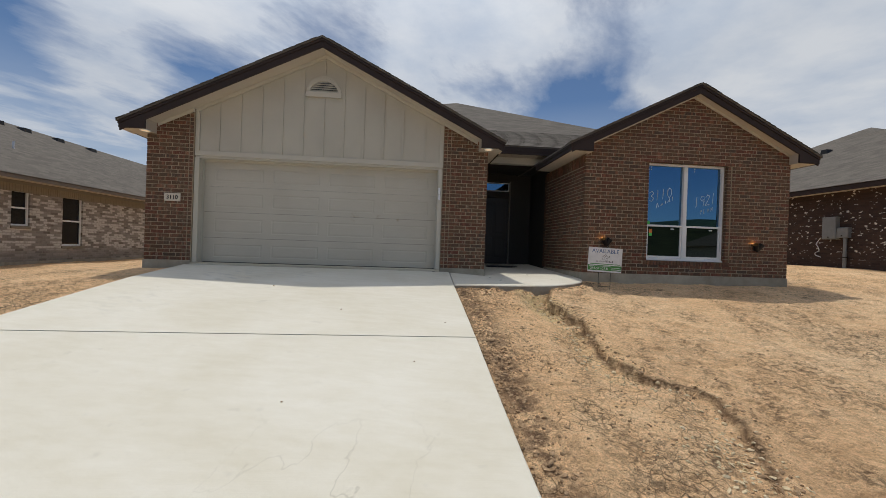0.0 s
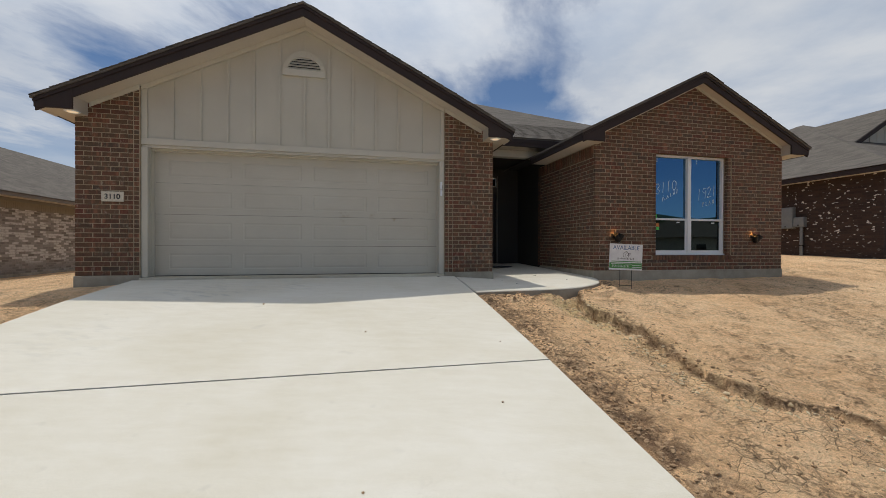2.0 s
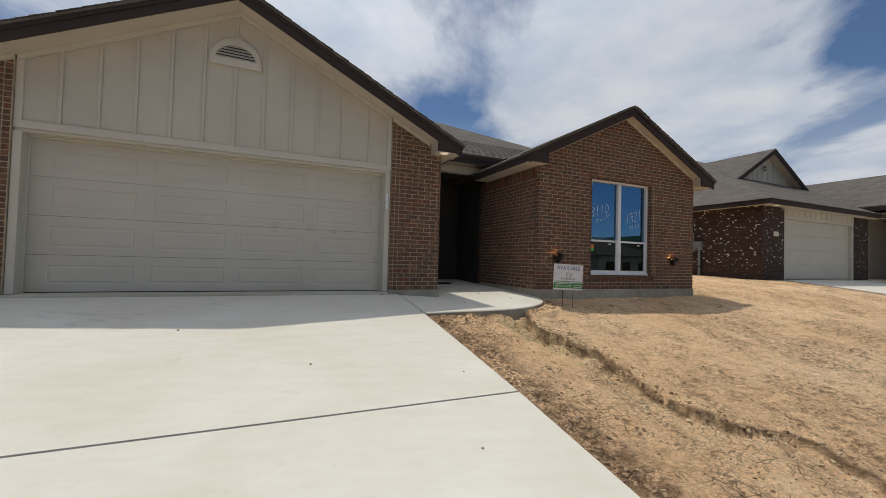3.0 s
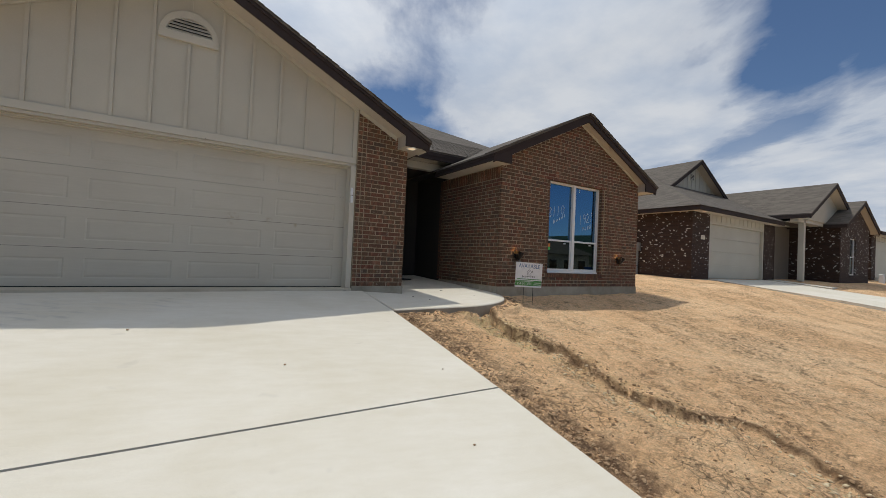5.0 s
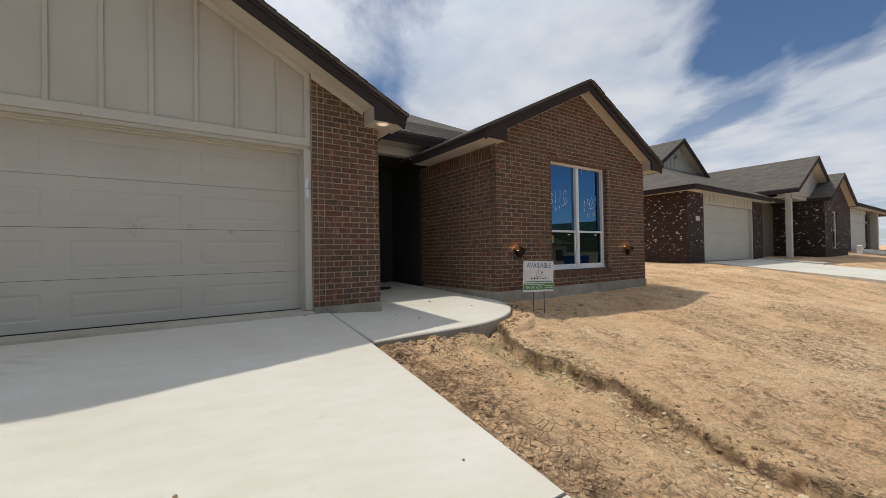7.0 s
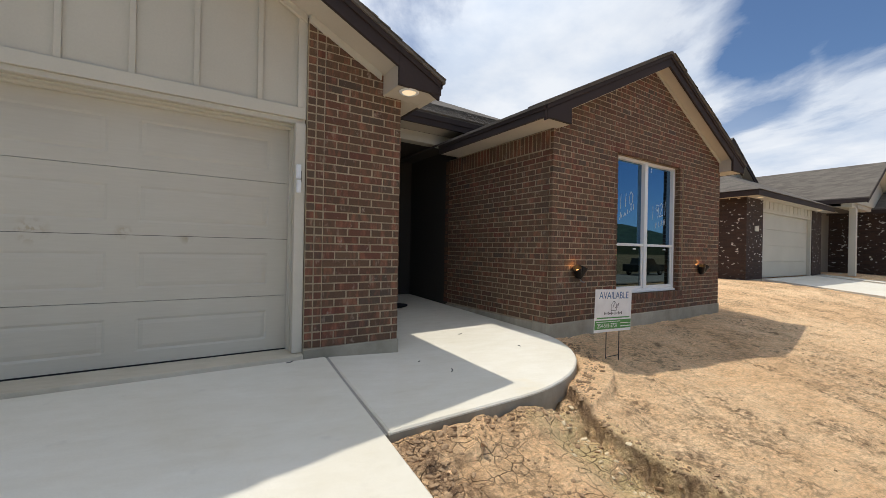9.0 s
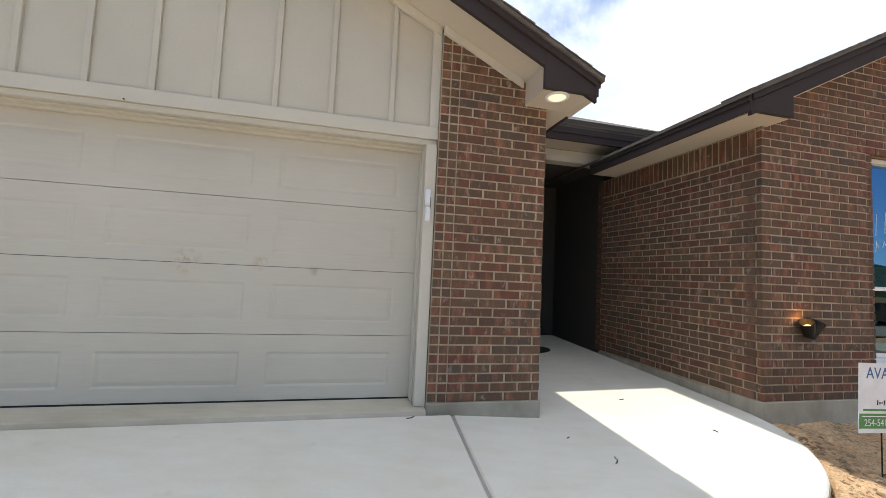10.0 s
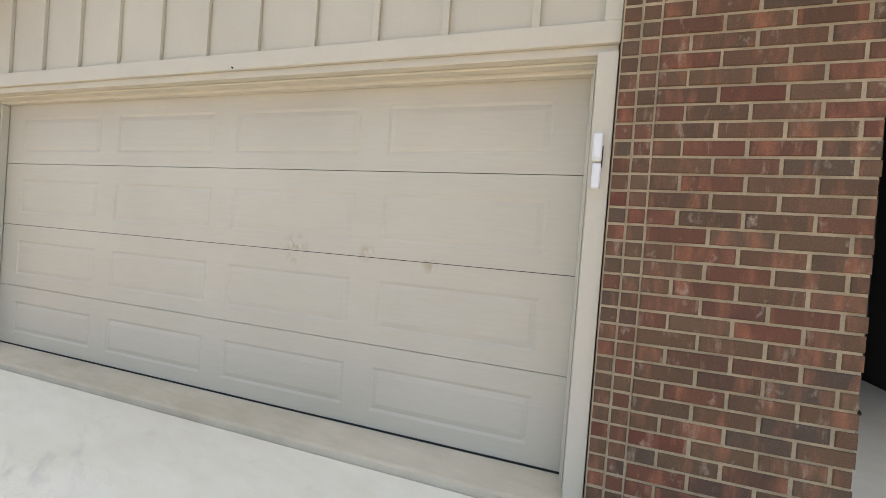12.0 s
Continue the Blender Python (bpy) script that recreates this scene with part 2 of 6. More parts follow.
def dirt_look(n, p):
    big = n.noise(p, 0.35, 4, 0.55, 0.5)
    mid = n.noise(n.scaled(p, (1.0, 1.5, 1.0), 0.35), 4.2, 8, 0.72)
    fine = n.noise(p, 46.0, 5, 0.7)
    c = n.ramp(n.math("ADD", n.math("MULTIPLY", big, 0.45), n.math("MULTIPLY", mid, 0.55)),
               (0.33, (0.56, 0.338, 0.174)), (0.46, (0.83, 0.541, 0.296)), (0.60, (0.92, 0.648, 0.384)))
    c = n.mix(0.75, c, n.mix(1.0, c, n.ramp(fine, (0.32, 0.64), (0.50, 1.0), (0.68, 1.24)), "MULTIPLY"))
    crust = n.noise(n.scaled(p, (1.0, 1.7, 1.0), 0.5), 15.0, 6, 0.68)
    c = n.mix(0.65, c, n.mix(1.0, c, n.ramp(crust, (0.34, 0.72), (0.50, 1.03), (0.70, 1.19)), "MULTIPLY"))
    # crumbs of darker soil lying in trodden patches
    patch = n.ramp(n.noise(n.scaled(p, (1.5, 0.7, 1.0), 0.35), 1.25, 5, 0.6, 0.6), (0.44, 0.0), (0.60, 1.0))
    speck = n.ramp(n.noise(p, 6.5, 6, 0.7), (0.56, 0.0), (0.66, 1.0))
    c = n.mix(n.math("MULTIPLY", speck, n.math("ADD", 0.18, n.math("MULTIPLY", patch, 0.55))), c, (0.25, 0.152, 0.086))
    grain = n.ramp(n.noise(n.vec("ADD", p, n.vec("MULTIPLY", n.add("ShaderNodeTexNoise", Vector=p, Scale=9.0).outputs["Color"], (0.08, 0.08, 0.0))), 21.0, 6, 0.72), (0.50, 0.0), (0.60, 1.0))
    crumb = n.math("MULTIPLY", grain, n.math("ADD", 0.05, n.math("MULTIPLY", patch, 0.64)))
    c = n.mix(crumb, c, (0.235, 0.143, 0.083))
    x, y, z = n.xyz(p)
    # yellowish caliche along the wash-out below the walk
    bed = n.math("SUBTRACT", 1.0, n.math("DIVIDE", n.math("ABSOLUTE", n.math("SUBTRACT", x, 2.42)), 0.42), clamp=True)
    span = n.math("MULTIPLY", n.math("GREATER_THAN", y, 3.6), n.math("LESS_THAN", y, 7.0))
    clay = n.math("MULTIPLY", n.math("MULTIPLY", bed, span), n.ramp(n.noise(p, 6.0, 4), (0.36, 0.0), (0.52, 1.0)))
    c = n.mix(n.math("MULTIPLY", clay, n.math("ADD", 0.28, n.math("MULTIPLY", n.math("GREATER_THAN", y, 5.5), 0.62))), c, (0.72, 0.55, 0.28))
    # ragged bank of the wash-out: bare subsoil, its shade painted in dark brown
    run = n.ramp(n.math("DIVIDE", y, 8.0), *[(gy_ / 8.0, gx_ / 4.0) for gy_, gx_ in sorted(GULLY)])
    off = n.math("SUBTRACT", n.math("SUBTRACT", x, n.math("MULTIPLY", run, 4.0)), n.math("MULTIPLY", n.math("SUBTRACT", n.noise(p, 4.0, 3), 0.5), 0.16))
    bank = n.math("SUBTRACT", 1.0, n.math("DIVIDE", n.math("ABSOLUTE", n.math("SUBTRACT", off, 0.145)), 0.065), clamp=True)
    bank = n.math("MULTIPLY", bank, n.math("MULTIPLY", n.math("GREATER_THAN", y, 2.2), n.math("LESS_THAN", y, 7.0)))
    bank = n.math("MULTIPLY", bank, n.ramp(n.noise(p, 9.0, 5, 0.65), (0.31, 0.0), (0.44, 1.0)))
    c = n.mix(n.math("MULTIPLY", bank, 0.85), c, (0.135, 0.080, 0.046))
    strip = n.math("SUBTRACT", 1.0, n.math("DIVIDE", n.math("ABSOLUTE", n.math("SUBTRACT", x, 1.24)), 0.30), clamp=True)
    strip = n.math("MULTIPLY", n.math("MULTIPLY", strip, n.math("LESS_THAN", y, 6.9)), n.ramp(n.noise(p, 7.0, 6, 0.7), (0.42, 0.0), (0.56, 1.0)))
    c = n.mix(n.math("MULTIPLY", strip, 1.0), c, (0.19, 0.114, 0.066))
    # dry grass over the road and wooded hills far off
    c = n.mix(n.math("LESS_THAN", y, -14.5), c, n.ramp(n.noise(p, 0.5, 5), (0.35, (0.16, 0.135, 0.075)), (0.65, (0.32, 0.25, 0.15))))
    c = n.mix(n.math("LESS_THAN", y, -150.0), c, n.ramp(n.noise(p, 0.12, 5), (0.35, (0.018, 0.026, 0.012)), (0.65, (0.055, 0.065, 0.028))))
    # drying cracks
    vor = n.t.nodes.new("ShaderNodeTexVoronoi")
    vor.feature = "DISTANCE_TO_EDGE"
    n.put(vor.inputs["Vector"], n.vec("ADD", p, n.vec("MULTIPLY", n.add("ShaderNodeTexNoise", Vector=p, Scale=7.0).outputs["Color"], (0.09, 0.09, 0.0))))
    n.put(vor.inputs["Scale"], 10.5)
    line = n.ramp(vor.outputs["Distance"], (0.0, 1.0), (0.05, 0.0))
    plot = n.math("MULTIPLY", n.math("MULTIPLY", n.math("GREATER_THAN", y, 5.2), n.math("LESS_THAN", y, 7.2)), n.math("LESS_THAN", x, 2.5))
    where = n.math("MULTIPLY", n.ramp(n.noise(p, 1.3, 3), (0.40, 0.0), (0.54, 1.0)), n.math("ADD", n.math("ADD", 0.22, n.math("MULTIPLY", plot, 0.78)), n.math("MULTIPLY", n.math("LESS_THAN", off, 0.1), n.math("MULTIPLY", n.math("SUBTRACT", 1.0, plot), 0.42))))
    crack = n.math("MULTIPLY", line, where)
    c = n.mix(n.math("MULTIPLY", crack, 0.85), c, (0.12, 0.075, 0.045))
    h = n.math("ADD", n.math("ADD", n.math("MULTIPLY", mid, 0.9), n.math("MULTIPLY", crumb, 0.5)), n.math("SUBTRACT", n.math("MULTIPLY", fine, 0.75), n.math("MULTIPLY", crack, 0.5)))
    return c, h, 0.045, 1.0


def shingle_look(n, p):
    """Asphalt shingles: rows by height along the slope, tabs by the level run."""
    x, y, z = n.xyz(p)
    v = n.math("DIVIDE", z, 0.063)
    row = n.math("FLOOR", v)
    u = n.math("ADD", n.math("DIVIDE", n.math("ADD", x, y), 0.30), n.math("MULTIPLY", row, 0.37))
    tab = n.add("ShaderNodeTexWhiteNoise", Vector=n.join(n.math("FLOOR", u), row, 1.0)).outputs["Value"]
    grit = n.noise(p, 130.0, 2)
    blot = n.noise(p, 1.4, 3)
    c = n.ramp(n.math("ADD", n.math("MULTIPLY", tab, 0.55), n.math("MULTIPLY", blot, 0.45)), (0.15, (0.104, 0.090, 0.076)), (0.85, (0.160, 0.140, 0.119)))
    c = n.mix(0.4, c, n.mix(1.0, c, n.ramp(grit, (0.3, 0.5), (0.7, 1.5)), "MULTIPLY"))
    lap = n.math("SUBTRACT", 1.0, n.math("FRACT", v))
    slot = n.math("GREATER_THAN", n.math("FRACT", u), 0.97)
    return c, n.math("SUBTRACT", n.math("ADD", lap, n.math("MULTIPLY", grit, 0.25)), n.math("MULTIPLY", slot, 0.5)), 0.006, 0.4


def door_paint(n, p):
    """Painted steel with faint wood grain and two rubbed smudges."""
    grain = n.noise(n.scaled(p, (6.0, 6.0, 70.0)), 1.0, 3)
    c = n.ramp(n.noise(p, 0.9, 4), (0.3, (0.50, 0.463, 0.380)), (0.7, (0.56, 0.523, 0.435)))
    c = n.mix(0.12, c, n.ramp(grain, (0.3, (0.42, 0.38, 0.32)), (0.7, (0.62, 0.57, 0.5))))
    blot = n.ramp(n.noise(n.scaled(p, (1.0, 1.0, 0.7)), 22.0, 3), (0.44, 0.0), (0.56, 1.0))
    for cx, cz, size in ((-0.95, 1.08, 0.12), (-0.42, 1.09, 0.07), (0.0, 1.05, 0.06)):
        d = n.vec("DISTANCE", n.vec("MULTIPLY", p, (1, 0, 1)), (cx, 0, cz))
        near = n.math("SUBTRACT", 1.0, n.math("DIVIDE", d, size), clamp=True)
        c = n.mix(n.math("MULTIPLY", n.math("MULTIPLY", near, blot), 0.8), c, (0.36, 0.28, 0.17))
    return c, grain, 0.0006, 0.5


def plain(rgb):
    return lambda n, p: n.ramp(n.noise(p, 9.0, 4), (0.3, tuple(c * 0.86 for c in rgb)), (0.7, rgb))


M_BRICK = material("fired_brick", brick_piece, 0.85)
M_MORTAR = material("mortar", mortar_look, 0.95)
M_SIDING = painted("beige_siding_paint", (0.53, 0.492, 0.405), 0.05)
# dark taupe taken darker still, so the porch's deep shade sits in the colour
M_PORCH = painted("shade_deepened_taupe", (0.043, 0.037, 0.031), 0.06, 60.0, 0.8)
M_TRIM = painted("beige_trim_paint", (0.56, 0.522, 0.435), 0.04)
M_SOFFIT = painted("beige_soffit_paint", (0.54, 0.485, 0.40), 0.04)
M_FASCIA = painted("dark_brown_fascia_paint", (0.034, 0.022, 0.020), 0.12, 40.0, 0.85)
M_GREYTRIM = painted("grey_beige_trim_paint", (0.20, 0.175, 0.145), 0.06)
# siding beige darkened: the porch roof's shade is put into this paint
M_SHADED_SIDING = painted("shaded_siding_paint", (0.23, 0.20, 0.16), 0.05)
M_DOOR = material("garage_door_paint", door_paint, 0.45)
M_CONCRETE = material("new_concrete", concrete_look((0.765, 0.722, 0.628), 0.83), 0.85)
M_SLAB = material("foundation_concrete", concrete_look((0.45, 0.405, 0.32), 0.45), 0.95)
M_LIP = material("stained_sill_concrete", concrete_look((0.60, 0.54, 0.43), 0.68), 0.9)
M_FIBRE = material("weathered_fibre_strip", lambda n, p: n.ramp(n.noise(p, 30.0, 4), (0.35, (0.035, 0.028, 0.022)), (0.65, (0.15, 0.12, 0.09))), 0.95)
M_STREET = material("street_concrete", concrete_look((0.38, 0.36, 0.33), 0.8), 0.9)
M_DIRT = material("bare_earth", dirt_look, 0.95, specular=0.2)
M_CLOD = material("earth_clods", lambda n, p: (n.ramp(n.noise(p, 11.0, 5, 0.65), (0.3, (0.24, 0.150, 0.082)), (0.7, (0.50, 0.345, 0.205))), n.noise(p, 60.0, 4), 0.01, 0.9), 0.95, specular=0.2)
M_STONE = material("pale_limestone", lambda n, p: (n.ramp(n.noise(p, 14.0, 4), (0.3, (0.50, 0.37, 0.20)), (0.7, (0.74, 0.61, 0.41))), n.noise(p, 70.0, 3), 0.005, 0.8), 0.9)
M_SHINGLE = material("asphalt_shingles", shingle_look, 0.95, specular=0.2)
M_VINYL = painted("white_vinyl", (0.80, 0.80, 0.79), 0.02, 80.0, 0.35, 0.0002)
M_BLACK = material("black_metal", plain((0.012, 0.011, 0.011)), 0.4, 0.3)
M_DARKDOOR = material("dark_stained_door", plain((0.022, 0.016, 0.014)), 0.4)
M_INSIDE = material("unlit_room_paint", plain((0.35, 0.34, 0.32)), 0.9)
M_WHITEP = material("white_plastic", plain((0.80, 0.81, 0.83)), 0.4)
M_PLAQUE = material("cream_stone_plaque", lambda n, p: (n.ramp(n.noise(p, 40.0, 4), (0.3, (0.55, 0.50, 0.40)), (0.7, (0.72, 0.67, 0.56))), n.noise(p, 90.0, 3), 0.002, 0.6), 0.8)
M_INK = material("black_lettering", plain((0.02, 0.02, 0.022)), 0.6)
M_BLUEINK = material("blue_lettering", plain((0.05, 0.13, 0.30)), 0.6)
M_GREEN = material("green_print", plain((0.07, 0.26, 0.06)), 0.5)
M_CARD = material("white_sign_board", plain((0.78, 0.79, 0.80)), 0.5)
M_CHALK = material("white_marker", plain((0.75, 0.77, 0.80)), 0.8)
M_ORANGE = material("orange_sticker", plain((0.75, 0.25, 0.05)), 0.6)
M_LIME = material("green_sticker", plain((0.10, 0.60, 0.12)), 0.6)
M_GREYBOX = material("grey_utility_enamel", plain((0.24, 0.255, 0.26)), 0.45, 0.2)
M_RUBBER = material("black_rubber", plain((0.014, 0.014, 0.015)), 0.8)
M_PALEBRICK = material("pale_washed_brick", far_brick(((0.0, (0.25, 0.228, 0.198)), (0.3, (0.31, 0.285, 0.25)), (0.6, (0.17, 0.148, 0.125)), (0.85, (0.35, 0.32, 0.28)), (1.0, (0.21, 0.175, 0.145))), (0.33, 0.30, 0.255), 0.1, 0, 0.5, 0.0), 0.9)
M_TANBRICK = material("tan_soldier_brick", plain((0.27, 0.232, 0.175)), 0.9)
M_DARKBRICK = material("dark_speckled_brick", far_brick(((0.0, (0.034, 0.019, 0.014)), (0.5, (0.046, 0.025, 0.018)), (1.0, (0.060, 0.033, 0.023))), (0.046, 0.032, 0.024), 0.05, 0.655, 0, 0.62), 0.9)


def glowing(name, rgb, strength):
    m = bpy.data.materials.new(name)
    m.use_nodes = True
    n = Nodes(m.node_tree)
    e = n.add("ShaderNodeEmission", Color=rgb, Strength=strength)
    n.t.links.new(e.outputs[0], n.add("ShaderNodeOutputMaterial").inputs[0])
    return m


def pane_glass(name, tint, gloss, sheen=(0.205, 0.385, 0.60)):
    m = bpy.data.materials.new(name)
    m.use_nodes = True
    n = Nodes(m.node_tree)
    clear = n.add("ShaderNodeBsdfTransparent", Color=tint)
    shine = n.add("ShaderNodeBsdfGlossy", Color=sheen, Roughness=0.012)
    f = n.add("ShaderNodeFresnel", IOR=1.5).outputs[0]
    fac = n.math("ADD", n.math("MULTIPLY", f, 0.7), gloss, clamp=True)
    both = n.add("ShaderNodeMixShader", Fac=fac)
    n.t.links.new(clear.outputs[0], both.inputs[1])
    n.t.links.new(shine.outputs[0], both.inputs[2])
    n.t.links.new(both.outputs[0], n.add("ShaderNodeOutputMaterial").inputs[0])
    return m


M_LED = glowing("warm_led_lens", (1.0, 0.72, 0.42), 1.0)
M_FLAME = glowing("warm_bulb", (1.0, 0.50, 0.16), 3.5)
M_GLASS = pane_glass("coated_window_glass", (0.22, 0.26, 0.28), 0.55)
M_LOWGLASS = pane_glass("screened_window_glass", (0.12, 0.14, 0.15), 0.55, (0.15, 0.19, 0.20))


# ---- geometry helpers ----
class Geo:
    """Collects solid pieces into one mesh."""

    def __init__(self):
        self.v, self.f = [], []

    def solid(self, verts, faces):
        k = len(self.v)
        self.v += [tuple(p) for p in verts]
        self.f += [tuple(i + k for i in face) for face in faces]
        return self

    def box(self, x0, x1, y0, y1, z0, z1):
        v = [(x0, y0, z0), (x1, y0, z0), (x1, y1, z0), (x0, y1, z0), (x0, y0, z1), (x1, y0, z1), (x1, y1, z1), (x0, y1, z1)]
        return self.solid(v, [(0, 3, 2, 1), (4, 5, 6, 7), (0, 1, 5, 4), (1, 2, 6, 5), (2, 3, 7, 6), (3, 0, 4, 7)])

    def prism(self, points, axis, a, b):
        """A flat outline (two coordinates) drawn out along axis from a to b."""
        n = len(points)

        def at(p, d):
            return {"x": (d, p[0], p[1]), "y": (p[0], d, p[1]), "z": (p[0], p[1], d)}[axis]
        v = [at(p, a) for p in points] + [at(p, b) for p in points]
        f = [tuple(range(n)), tuple(range(2 * n - 1, n - 1, -1))] + [(i, i + n, (i + 1) % n + n, (i + 1) % n) for i in range(n)]
        return self.solid(v, f)

    def lathe(self, profile, centre, axis="z", steps=20):
        """profile: (radius, along) from one end to the other."""
        k = len(self.v)
        for r, d in profile:
            for i in range(steps):
                c, s = r * math.cos(2 * math.pi * i / steps), r * math.sin(2 * math.pi * i / steps)
                o = {"z": (c, s, d), "y": (c, d, s), "x": (d, c, s)}[axis]
                self.v.append(tuple(a + b for a, b in zip(centre, o)))
        for j in range(len(profile) - 1):
            for i in range(steps):
                a, b = k + j * steps + i, k + j * steps + (i + 1) % steps
                self.f.append((a, b, b + steps, a + steps))
        self.f.append(tuple(range(k, k + steps))[::-1])
        self.f.append(tuple(range(k + (len(profile) - 1) * steps, k + len(profile) * steps)))
        return self

    def mesh(self, name, mat, bevel=0.0):
        me = bpy.data.meshes.new(name)
        me.from_pydata(self.v, [], self.f)
        bm = bmesh.new()
        bm.from_mesh(me)
        bmesh.ops.recalc_face_normals(bm, faces=bm.faces)
        if bevel:
            sharp = [e for e in bm.edges if len(e.link_faces) == 2 and e.calc_face_angle(0) > 0.6]
            bmesh.ops.bevel(bm, geom=sharp, offset=bevel, segments=1, affect="EDGES", clamp_overlap=True)
        bm.to_mesh(me)
        bm.free()
        me.materials.append(mat)
        return me


def thing(name, label, category, at=(0, 0, 0), group="", kind=""):
    ob = new(name)
    ob.location = at
    ob.empty_display_size = 0.2
    return tagged(ob, label, category, group, kind)


def part(name, geo, mat, parent, label="", bevel=0.0, smooth=False):
    me = geo.mesh(name, mat, bevel) if isinstance(geo, Geo) else geo
    ob = new(name, me)
    if parent is not None:
        ob.parent = parent
        m = Matrix.Identity(4)
        up = parent
        while up is not None:
            m = up.matrix_basis.inverted() @ m if up.parent is None else m @ up.matrix_basis.inverted()
            up = up.parent
        ob.matrix_basis = m
    if smooth:
        for poly in me.polygons:
            poly.use_smooth = True
    if label:
        tagged(ob, label)
    return ob


def letters(text, size, mat, m, depth=0.001, weight=0.0):
    """Flat lettering as a mesh, standing at the pose m."""
    cu = bpy.data.curves.new("lettering", "FONT")
    cu.body, cu.size, cu.extrude = text, size, depth
    cu.align_x, cu.align_y, cu.offset = "CENTER", "CENTER", weight
    tmp = bpy.data.objects.new("lettering", cu)
    me = bpy.data.meshes.new_from_object(tmp)
    bpy.data.objects.remove(tmp)
    me.transform(m)
    me.materials.clear()
    me.materials.append(mat)
    return me


def interp(x, pts):
    return float(np.interp(x, [p[0] for p in pts], [p[1] for p in pts]))


# ---- ground ----
DRIVE = ((-40, -1.5), (-5, -1.36), (0, -1.2), (2.3, -0.93), (4.52, -0.542), (6.9, -0.187), (8.4, -0.035), (30, 0.0))
EARTH = ((-400, 3.0), (-40, -1.7), (-5, -1.45), (0, -1.24), (2.3, -0.93), (3.4, -0.76), (4.6, -0.56), (5.5, -0.42), (6.8, -0.28), (8.2, -0.15), (12, -0.05), (30, 0.1), (400, 1.0))


HILLS = ((-900, 24), (-200, 22), (215, 18), (265, 33), (330, 25), (390, 22), (440, 29), (500, 41), (545, 33), (600, 13), (900, 16))


def drive_right(y):
    return 1.075 + 0.006 * math.sin(y * 1.3) + 0.036 * max(0.0, y - 6.9)


def drive_left(y):
    return -4.27 - (8.3 - y) * 0.05


def smooth01(a, b, v):
    t = min(1.0, max(0.0, (v - a) / (b - a)))
    return t * t * (3 - 2 * t)


def walk_edge(steps=14):
    """The outline of the curved entry walk, from the driveway round to the wing's corner."""
    pts = [(1.096, 6.94), (2.25, 6.94)]
    for i in range(1, steps + 1):
        a = -math.pi / 2 + math.pi / 2 * i / steps
        pts.append((2.25 + 1.72 * math.cos(a), 8.42 + 1.48 * math.sin(a)))
    return pts


def walk_z(x, y):
    """The walk's top: it twists up to meet the driveway beside the garage pier."""
    up = min(1.0, max(0.0, (1.9 - x) / 0.75)) * min(1.0, max(0.0, (y - 6.94) / 1.5))
    return -0.165 + 0.012 * (x - 1.1) + (y - 6.94) * 0.036 + 0.058 * up


def on_walk(x, y, grow=0.0):
    if x < 1.1 - grow or y < 6.94 - grow or y > 12.2 or x > 4.0 + grow:
        return False
    if x > 2.25 and y < 8.42:
        return ((x - 2.25) / (1.72 + grow)) ** 2 + ((y - 8.42) / (1.48 + grow)) ** 2 <= 1
    return True


